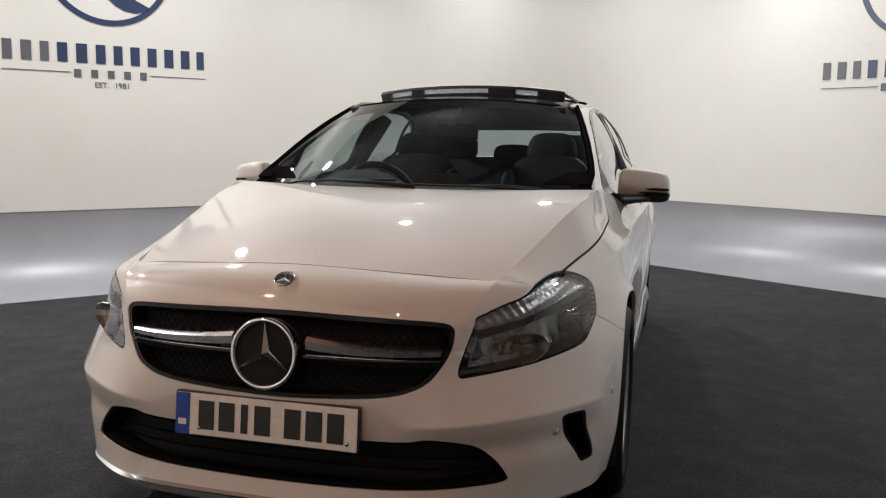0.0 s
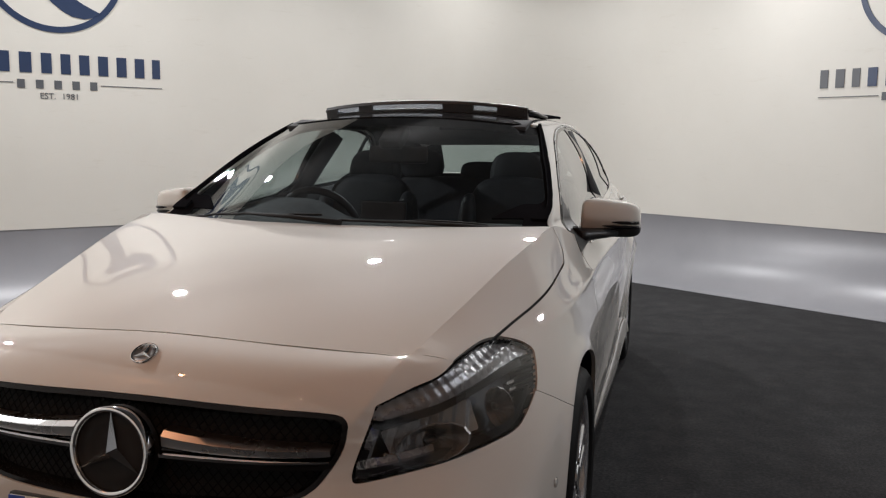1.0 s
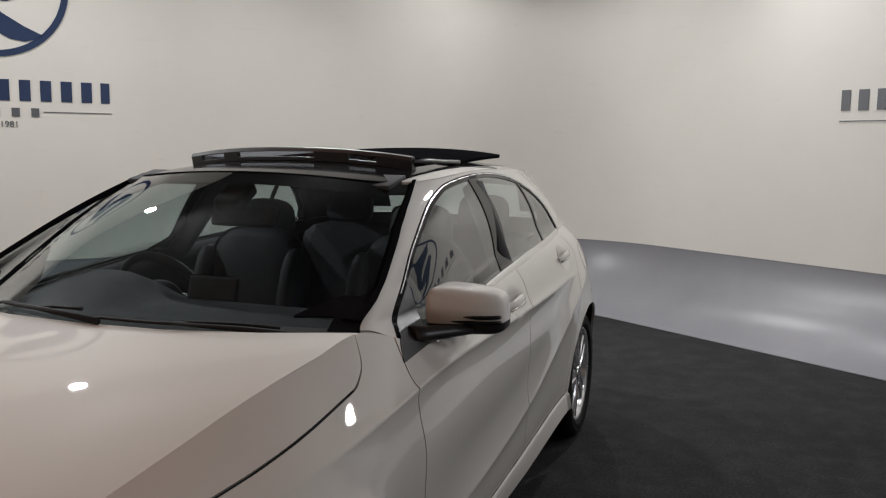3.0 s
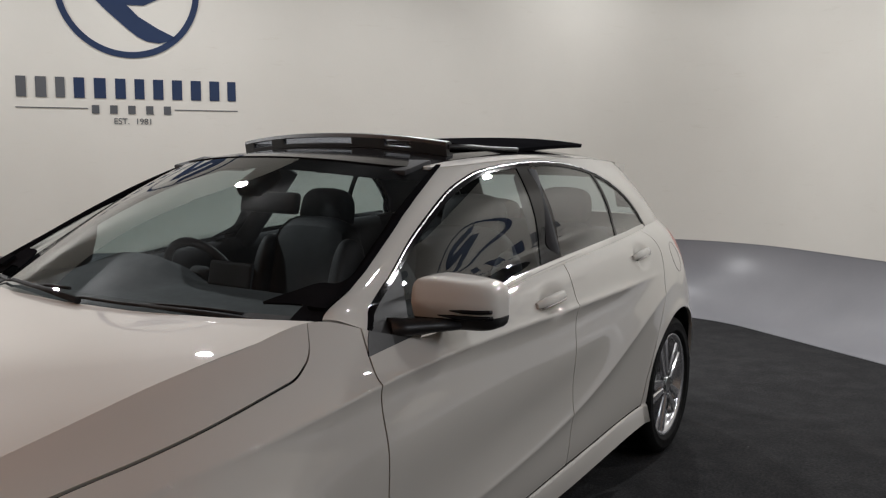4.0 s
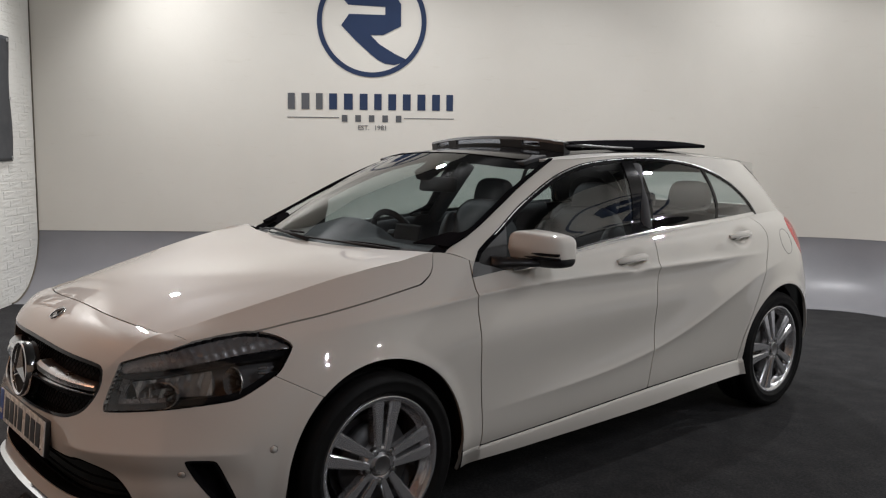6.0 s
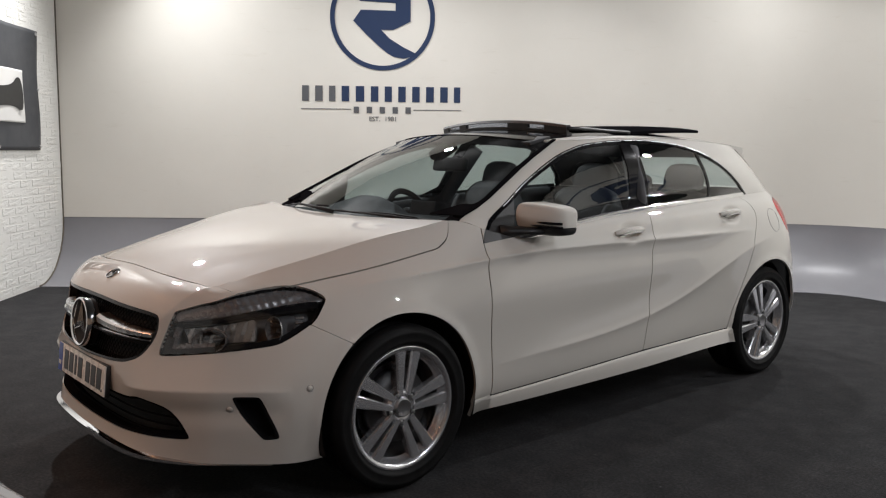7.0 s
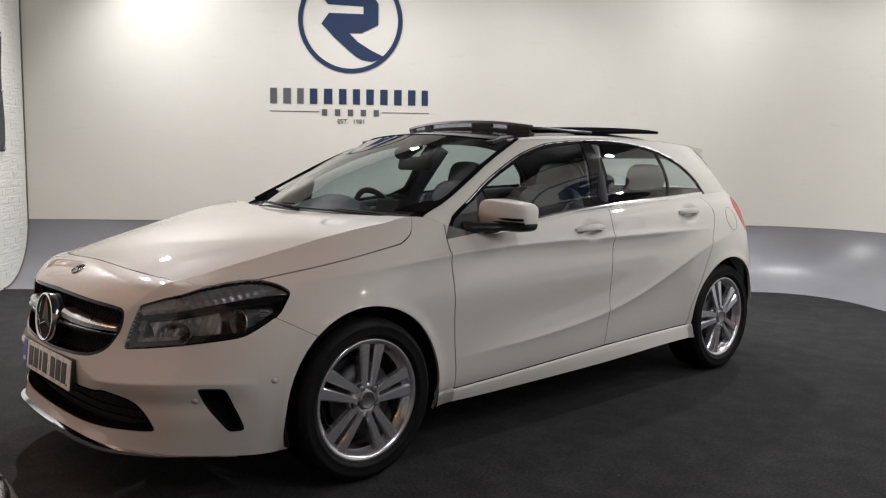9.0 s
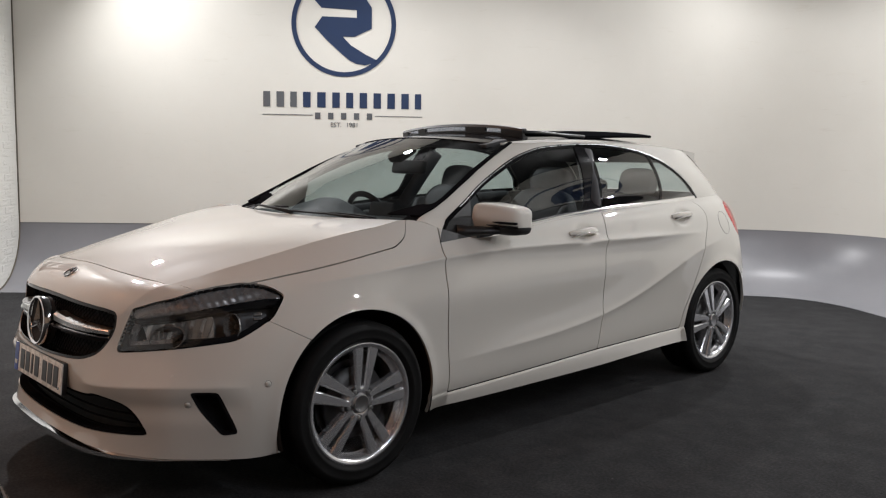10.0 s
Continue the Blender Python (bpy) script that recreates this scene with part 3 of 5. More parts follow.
# shut lines, as lines in side view
shut_hood = soft([-1.0, -0.60, -0.38, -0.156, 0.083, 0.235, 0.290, 0.318, 0.335, 0.5], [0.70, 0.760, 0.796, 0.830, 0.872, 0.899, 0.930, 0.965, 1.02, 1.1], 0.05)
door_f = soft([0.1, 0.354, 0.572, 0.713, 0.84, 0.914, 1.1], [0.475, 0.467, 0.450, 0.447, 0.446, 0.460, 0.50], 0.10)
door_m = soft([0.1, 0.304, 0.45, 0.60, 0.75, 0.87, 0.96, 1.02, 1.1], [1.49, 1.507, 1.528, 1.538, 1.541, 1.553, 1.574, 1.604, 1.65], 0.12)
door_r = soft([0.1, 0.30, 0.42, 0.528, 0.671, 0.81, 0.89, 0.949, 1.003, 1.054, 1.2], [2.26, 2.28, 2.31, 2.368, 2.44, 2.505, 2.570, 2.602, 2.581, 2.50, 2.3], 0.08)
sill_top = line([0.3, 0.42, 0.86, 1.53, 2.29, 2.4], [0.272, 0.274, 0.288, 0.314, 0.324, 0.326])
seam = line([-0.6, -0.376, -0.21, 0.0, 0.02], [0.80, 0.679, 0.585, 0.46, -1.0])
f_hoodflank = np.where(Y < 0.42, Z - shut_hood(Y), -1)
car = thing("car", "white five-door hatchback with an open glass roof, on dark carpet", "car")

nose_line = Y + 0.607 - 0.42 * np.clip(X - 0.56, 0, 0.2)
open_any = np.maximum.reduce([f_lamp, f_grille, f_intake, f_duct, f_arch])
TAIL = rounded([(2.875, .965), (2.93, 1.025), (3.10, 1.015), (3.26, .93), (3.28, .79), (3.12, .79), (2.96, .835)], 2, 0.2)
f_tail = np.where((Y > 2.8) & (X > 0.45), inside(TAIL, Y, Z), -1)
f_bumper = least(np.maximum(-nose_line, np.minimum(seam(Y) - Z, -Y)) - GAP * 0.45, 0.05 - Y, -open_any - 0.001)
f_hoodside = least(Z - shut_hood(Y) - GAP * 0.9, nose_line - GAP, -f_lamp - GAP, 0.36 - Y)
f_fender = least(shut_hood(Y) - Z - GAP * 0.9, Z - seam(Y) - GAP * 0.45, door_f(Z) - Y - GAP, -f_lamp - GAP, -f_arch, Y + 0.42)
f_door1 = least(Y - door_f(Z) - GAP, door_m(Z) - Y - GAP, Z - sill_top(Y) - GAP)
f_door2 = least(Y - door_m(Z) - GAP, door_r(Z) - Y - GAP, Z - sill_top(Y) - GAP, -f_arch)
f_sill = least(sill_top(Y) - Z - GAP, Y - 0.2, 2.6 - Y, -f_arch)
f_back = least(Y - door_r(Z) - GAP, -f_arch, -f_tail - GAP, Y - 2.25)
rear_cut = line([2.9, 3.05, 3.5], [0.50, 0.60, 0.62])
f_quarter = least(f_back, np.maximum(Z - rear_cut(Y) - GAP, 2.98 - Y), X - 0.60)
f_rbumper = least(f_back, rear_cut(Y) - Z - GAP, Y - 2.98 - GAP)
f_gate = least(f_back, Z - rear_cut(Y) - GAP, 0.60 - GAP - X, Y - 2.9)

panel("front_bumper", G, f_bumper, M_PAINT, car, "white front bumper with dark openings", 0.018)
panel("rear_bumper", G, f_rbumper, M_PAINT, car, "", 0.015)
panel("tailgate", G, f_gate, M_PAINT, car, "", 0.012)
DOORS = {}
for sd, tag in ((1, "left"), (-1, "right")):
    panel("wing", G, f_fender, M_PAINT, car, "", 0.012, sd)
    DOORS[sd, 0] = panel("front_door", G, f_door1, M_PAINT, car, "", 0.012, sd)
    DOORS[sd, 1] = panel("rear_door", G, f_door2, M_PAINT, car, "", 0.012, sd)
    panel("sill", G, f_sill, M_PAINT, car, "", 0.010, sd)
    panel("rear_quarter", G, f_quarter, M_PAINT, car, "", 0.012, sd)
M_RED = varied("red_lamp_plastic", (0.40, 0.018, 0.02), (0.50, 0.03, 0.03), 9, (0.06, 0.14))
for sd in (1, -1):
    panel("tail_lamp", G, f_tail - 0.001, M_RED, car, "red tail lamp lens", 0.02, sd)

# added near-black shell behind the shut lines: its colour stands for their shade
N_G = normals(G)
panel("inner_shell", G - N_G * 0.016, np.minimum(-open_any - 0.004, Z - 0.215), M_VOID, car, "added near-black sheet that gives the panel gaps their shade", 0)

# bonnet top: a height field inside the crease
TOP = G[:, -1, :]
near = TOP[:, 1] < 0.36
hx = np.linspace(0, 0.76, 130)
hy = np.linspace(-0.72, 0.42, 170)
HX, HY = np.meshgrid(hx, hy, indexing="ij")
HG = np.stack([HX, HY, hood_z(HX, HY)], -1)
HG = HG[:, ::-1]
rail = TOP[near]
outline = np.concatenate([rail[:, :2], [[0.725, 0.362], [0.5, 0.285], [0.25, 0.232], [0, 0.218], [-0.2, 0.218], [-0.2, -0.68]]])
f_hoodtop = inside(outline, HG[..., 0], HG[..., 1])
lead = np.clip((-0.50 - HG[..., 1]) / 0.06, 0, 1) * np.clip((0.575 - HG[..., 0]) / 0.02, 0, 1)
panel("bonnet_seal", HG - np.array([0, 0, 0.014]), least(f_hoodtop + 0.02, 0.05 - f_hoodtop, -0.45 - HG[..., 1]), M_VOID, car, "", 0.0, 0, -1.0)
bonnet = panel("bonnet", HG, f_hoodtop - 0.005 * lead, M_PAINT, car, "white bonnet with a crease along each side", 0.012, 0, -1.0)
for sd in (1, -1):
    panel("bonnet_flank", G, f_hoodside, M_PAINT, car, "", 0.012, sd)


# ---------------------------------------------------------------- greenhouse
def on_belt(y):
    """A point of the belt line on the lower body's top edge."""
    t = TOP[(TOP[:, 1] > 0.30) & (TOP[:, 0] > 0.3)]
    return [float(np.interp(y, t[:, 1], t[:, k])) for k in range(3)]


base = [(0, .222, .990), (.25, .236, .988), (.50, .288, .984), (.655, .336, .976), tuple(on_belt(0.375)), tuple(on_belt(0.455)), tuple(on_belt(0.56)), tuple(on_belt(1.0)), tuple(on_belt(1.7)), tuple(on_belt(2.35)),
        tuple(on_belt(2.62)), (.702, 2.88, 1.06), (.590, 3.085, 1.068), (0, 3.22, 1.07)]
top_xy = [(0, .985), (.25, .995), (.445, 1.035), (.503, 1.082), (.545, 1.135), (.563, 1.205), (.574, 1.28), (.578, 1.47), (.574, 1.75), (.562, 2.2), (.548, 2.48), (.512, 2.74), (.44, 2.95), (0, 3.13)]
top = [(x, y, float(roof_z(x, y))) for x, y in top_xy]
b_, t_ = np.array(base), np.array(top)
bulge = np.array([(0, -.022, .024)] * 2 + [(.008, -.014, .019), (.013, -.010, .015), (.019, -.008, .013), (.028, -.005, .012)] + [(.034, 0, .006)] * 5 + [(.024, -.005, .0), (.012, .0, 0), (0, .01, 0)])
GH = np.array([b_, b_ * .67 + t_ * .33 + bulge * .88, b_ * .33 + t_ * .67 + bulge * .88, t_])
S = loft(GH, 700, 110)
SX, SY, SZ = S[..., 0], S[..., 1], S[..., 2]
def ease(t):
    t = np.clip(t, 0, 1)
    return t * t * (3 - 2 * t)


# the side windows and pillars lean further in between belt and roof
foot = 0.93 + ease((SY[:, :1] - 0.6) / 0.6) * (SZ[:, :1] - 0.93)
lean = 0.037 * ease((SZ - foot) / 0.08) * (1 - ease((SZ - 1.06) / 0.34)) * ease((SX - 0.25) / 0.35) * ease((2.85 - SY) / 0.7)
S = S + lean[..., None] * np.stack([-np.ones_like(SX), (SY + 1.1) / (2.25 - SX), -0.15 * np.ones_like(SX)], -1)
NS = normals(S)
EDGE_Y = [.462, .480, .510, .531, .60, .658, .752, .868, 1.004, 1.133, 1.257, 1.372, 1.63, 1.95, 2.223, 2.388, 2.509, 2.645]
EDGE_Z = [.915, .945, .982, 1.005, 1.046, 1.078, 1.132, 1.186, 1.239, 1.281, 1.311, 1.329, 1.348, 1.348, 1.315, 1.256, 1.177, 1.055]
edge_t = np.linspace(0, 17, 120)
DLO = [(.30, .70)] + list(zip(curve(range(18), EDGE_Y)(edge_t), curve(range(18), EDGE_Z)(edge_t))) + [(2.68, .70)]
f_dlo = np.where((SX > 0.4) & (SY < 2.8), inside(DLO, SY, SZ), -1)
ws_edge = soft([.93, .972, .990, 1.000, 1.018, 1.034, 1.047, 1.063, 1.088, 1.104, 1.14, 1.169, 1.21, 1.257, 1.297, 1.331, 1.42], [.335, .354, .366, .378, .413, .452, .486, .519, .573, .604, .677, .739, .828, .944, 1.053, 1.148, 1.42], 0.02)
f_ws = np.maximum(ws_edge(SZ) - SY, least(0.70 - SX, 1.06 - SZ, 0.60 - SY))
f_rw = np.minimum(np.where(SX < 0.52, SY - 2.95, -1), 0.52 - SX)
f_white = least(-f_ws - 0.001, -f_dlo - 0.001, -f_rw - 0.002)
for sd in (1, -1):
    panel("roof_rail", S, f_white, M_PAINT, car, "white pillars and roof rail", 0.012, sd)
inset = S - NS * 0.003
for sd in (1, -1):
    panel("windscreen_edge", S - NS * 0.001, least(f_ws, 0.024 + 0.018 * np.clip((1.075 - SZ) / 0.06, 0, 1) - f_ws), M_FRIT, car, "black edge band of the windscreen", 0.006, sd)
    panel("screen_moulding", S + NS * 0.010, least(f_ws + 0.001, 0.017 - f_ws, SX - 0.30, (SZ - 1.012) * 0.5), M_FRIT, car, "black raised moulding beside the windscreen", 0.020, sd)
top_share = np.broadcast_to(np.linspace(0, 1, S.shape[1]), SX.shape)
panel("screen_top_band", S - NS * 0.006, least(f_ws - 0.004, (top_share - 0.885) * 0.4), M_FRIT, car, "black printed band along the windscreen's top", 0.0)
screen = panel("windscreen", inset, f_ws - 0.006, M_GLASS, car, "clear windscreen", 0.0)
screen.visible_shadow = False
back = panel("rear_window", inset, f_rw - 0.004, M_GLASS, car, "", 0.0)
back.visible_shadow = False
spoiler = soft([1.06, 1.12, 1.18, 1.25, 1.31, 1.36], [3.09, 3.045, 3.00, 2.945, 2.885, 2.84], 0.04)
for sd in (1, -1):
    panel("spoiler_edge", S + NS * 0.002, least(SY - spoiler(SZ), SX - 0.40, SZ - 1.10, 1.325 - SZ), M_GLOSSBLACK, car, "gloss black edge beside the rear window", 0.006, sd)
b_front = line([0.90, 1.028, 1.328, 1.4], [1.385, 1.445, 1.598, 1.635])
b_rear = line([0.90, 1.028, 1.328, 1.4], [1.56, 1.604, 1.712, 1.738])
q_line = line([0.90, 1.055, 1.262, 1.4], [2.150, 2.187, 2.238, 2.272])
sail = line([0.85, 0.92, 1.10, 1.2], [0.58, 0.62, 0.70, 0.73])
for sd in (1, -1):
    d1, d2 = DOORS[sd, 0], DOORS[sd, 1]
    g1 = panel("front_window", inset, least(f_dlo - 0.016, b_front(SZ) - SY, SY - sail(SZ)), M_GLASS, d1, "tinted front door glass", 0.0, sd)
    g2 = panel("rear_window", inset, least(f_dlo - 0.016, SY - b_rear(SZ), q_line(SZ) - 0.010 - SY), M_GLASS, d2, "tinted rear door glass", 0.0, sd)
    g3 = panel("quarter_window", inset, least(f_dlo - 0.016, SY - q_line(SZ) - 0.010), M_GLASS, d2, "", 0.0, sd)
    for g_ in (g1, g2, g3):
        g_.visible_shadow = False
    panel("window_seal", S, least(f_dlo, 0.017 - f_dlo), M_GLOSSBLACK, d1, "black rubber window seal", 0.012, sd)
    panel("seal_foot", G + N_G * 0.002, least(inside(DLO, Y, Z), Z - 0.906 - 0.10 * (Y - 0.455), Y - 0.40, 0.70 - Y), M_BLACK, d1, "", 0.006, sd)
    panel("sail_panel", S, least(f_dlo, sail(SZ) - SY), M_BLACK, d1, "black triangle at the mirror's foot", 0.01, sd)
    panel("pillar_trim", S, least(f_dlo, SY - b_front(SZ), b_rear(SZ) - SY), M_GLOSSBLACK, d2, "gloss black pillar trim", 0.012, sd)
    panel("window_divider", S, least(f_dlo, SY - q_line(SZ) + 0.011, q_line(SZ) + 0.011 - SY), M_GLOSSBLACK, d2, "", 0.012, sd)

# roof skin: white rim, black glass in the middle with the vent's opening
rx = np.linspace(0, 0.6, 70)
ry = np.linspace(0.96, 3.24, 240)
RX, RY = np.meshgrid(rx, ry, indexing="ij")
RG = np.stack([RX, RY, roof_z(RX, RY)], -1)[:, ::-1]
top_row = S[:, -1, :2]
rim_line = np.concatenate([top_row, [[-0.2, 3.13], [-0.2, 0.985]]])
f_roof = inside(rim_line, RG[..., 0], RG[..., 1])
RGX, RGY = RG[..., 0], RG[..., 1]
f_pano = inside([(-0.2, 0.9), (0.50, 0.9), (0.52, 1.10), (0.515, 2.0), (0.49, 2.62), (-0.2, 2.66)], RGX, RGY)
f_hole = inside([(-0.2, 1.34), (0.44, 1.34), (0.44, 1.95), (-0.2, 1.95)], RGX, RGY)
panel("roof", RG, least(f_roof + 0.004, -f_pano - 0.002), M_PAINT, car, "white roof skin", 0.010, 0, -1.0)
panel("glass_roof", RG, least(f_roof + 0.002, f_pano - 0.002, -f_hole), M_ROOFGLASS, car, "black glass roof panel around the open vent", 0.012, 0, -1.0)


# ---------------------------------------------------------------- wheels
def wheel(y, sd):
    w = part("wheel", mesh_from("wheel_hub", [], []), M_BLACK, car, "silver five twin-spoke alloy wheel with a black tyre")
    bm = bmesh.new()
    revolve(bm, [(0.055, 0.055), (0.055, 0.14), (0.02, 0.14), (0.02, 0.055)], 48)
    bm.to_mesh(w.data)
    bm.free()
    w.data.materials[0] = M_BLACK
    # tyre
    bm = bmesh.new()
    prof = [(0.080, 0.224), (0.098, 0.236), (0.108, 0.249), (0.1115, 0.252), (0.1130, 0.258), (0.1122, 0.260), (0.1138, 0.272), (0.1130, 0.284), (0.1142, 0.287), (0.1100, 0.294), (0.100, 0.308), (0.086, 0.3145), (0.05, 0.317), (0.046, 0.311), (0.040, 0.311), (0.036, 0.317), (0, 0.317),
            (-0.05, 0.317), (-0.086, 0.3145), (-0.105, 0.300), (-0.112, 0.272), (-0.100, 0.232), (-0.08, 0.222)]
    revolve(bm, prof, 96)
    part("tyre", bm, M_RUBBER, w, "black tyre")
    # rim barrel with its lip
    bm = bmesh.new()
    lip = [(0.060, 0.198), (0.072, 0.210), (0.085, 0.2145), (0.095, 0.220), (0.099, 0.228), (0.102, 0.235), (0.098, 0.2385), (0.090, 0.236), (0.082, 0.226), (0.05, 0.214), (-0.09, 0.205), (-0.10, 0.215)]
    revolve(bm, lip, 96)
    part("rim", bm, M_ALLOY, w, "silver rim lip")
    # five pairs of spokes
    for k in range(5):
        a0 = math.pi / 2 + (-0.14 if y < 1 else 0.31) + 2 * math.pi * k / 5
        bm = bmesh.new()
        for off in (-1, 1):
            rows = []
            for u in np.linspace(0, 1, 7):
                r = 0.052 + u * (0.229 - 0.052)
                mid = off * (0.0185 + 0.0200 * u) / r
                half = (0.0125 + 0.0140 * u) / r
                face = 0.094 - 0.003 * u
                ring = []
                for ang, dep in ((mid - half, face - 0.007), (mid - half * 0.72, face), (mid + half * 0.72, face), (mid + half, face - 0.007), (mid + half * 0.8, face - 0.040), (mid - half * 0.8, face - 0.040)):
                    t = a0 + ang
                    ring.append(bm.verts.new((dep, r * math.cos(t), r * math.sin(t))))
                rows.append(ring)
            for r0, r1 in zip(rows, rows[1:]):
                for i in range(6):
                    bm.faces.new((r0[i], r0[(i + 1) % 6], r1[(i + 1) % 6], r1[i]))
        bmesh.ops.recalc_face_normals(bm, faces=bm.faces)
        part("spoke", smooth(bm, 25), M_ALLOY, w)
    bm = bmesh.new()
    revolve(bm, [(0.045, 0.074), (0.080, 0.070), (0.088, 0.062), (0.0915, 0.046), (0.086, 0.040), (0.086, 0.0)], 48)
    part("hub", bm, M_ALLOY, w)
    bm = bmesh.new()
    revolve(bm, [(0.086, 0.036), (0.096, 0.0355), (0.098, 0.033), (0.0965, 0.030), (0.0970, 0.002), (0.0970, 0.0)], 40)
    part("centre_cap", bm, M_SATIN, w, "silver centre cap")
    for k in range(5):
        t = math.pi / 2 + (-0.14 if y < 1 else 0.31) + math.pi / 5 + 2 * math.pi * k / 5
        bm = bmesh.new()
        revolve(bm, [(0.080, 0.0150), (0.0935, 0.0145), (0.0930, 0.0125), (0.088, 0.0120), (0.088, 0.0)], 14, "x", (0, 0.056 * math.cos(t), 0.056 * math.sin(t)))
        recess = part("bolt_recess", bm, M_BLACK, w)
        bm = bmesh.new()
        revolve(bm, [(0.086, 0.0082), (0.0945, 0.0080), (0.0950, 0.0060), (0.0950, 0.0)], 6, "x", (0, 0.056 * math.cos(t), 0.056 * math.sin(t)))
        part("wheel_bolt", bm, M_SATIN, recess, "silver bolt head")
    bm = bmesh.new()
    revolve(bm, [(0.015, 0.16), (0.015, 0.06), (0.0, 0.06), (0.0, 0.16), (0.015, 0.16)], 48)
    part("brake_disc", bm, M_BLACK, w, "dark brake disc")
    w.matrix_basis = Matrix.Translation((sd * (0.776 if y < 1 else 0.752), y, 0.317)) @ (Matrix() if sd > 0 else Matrix.Rotation(math.pi, 4, "Z"))
    # dark liner of the arch
    bm = bmesh.new()
    revolve(bm, [(0.10 if y < 1 else 0.045, 0.366), (0.085 if y < 1 else 0.03, 0.374), (-0.20, 0.374), (-0.24, 0.30), (-0.24, 0.0)], 64, "x", (0, 0, 0))
    bmesh.ops.delete(bm, geom=[v for v in bm.verts if v.co.z < (-0.13 if y < 1 else -0.06)], context="VERTS")
    arch = part("wheel_arch_liner", bm, M_VOID, car)
    arch.matrix_basis = Matrix.Translation((sd * (0.776 if y < 1 else 0.752), y, 0.317)) @ (Matrix() if sd > 0 else Matrix.Rotation(math.pi, 4, "Z"))
    return w


for wy in (0.0, 2.690):
    for sd in (1, -1):
        wheel(wy, sd)

bm = bmesh.new()
box(bm, (0, 1.35, 0.235), (1.50, 3.3, 0.05), 0.02)
part("floor_pan", bm, M_VOID, car, "dark underside")


# ---------------------------------------------------------------- the car: fittings
def at_surface(g, n, da, db):
    """The surface point and normal where two fields are both nearest to zero."""
    k = np.unravel_index(np.argmin(da ** 2 + db ** 2), da.shape)
    return Vector(g[k]), Vector(n[k])


def frame_on(p, n, up=(0, 0, 1)):
    """A pose at p whose z looks along n and whose y is up."""
    z = Vector(n).normalized()
    x = Vector(up).cross(z).normalized()
    y = z.cross(x)
    return Matrix.Translation(p) @ Matrix((x, y, z)).transposed().to_4x4()


def flip(m, sd):
    return m if sd > 0 else Matrix.Diagonal((-1, 1, 1, 1)) @ m


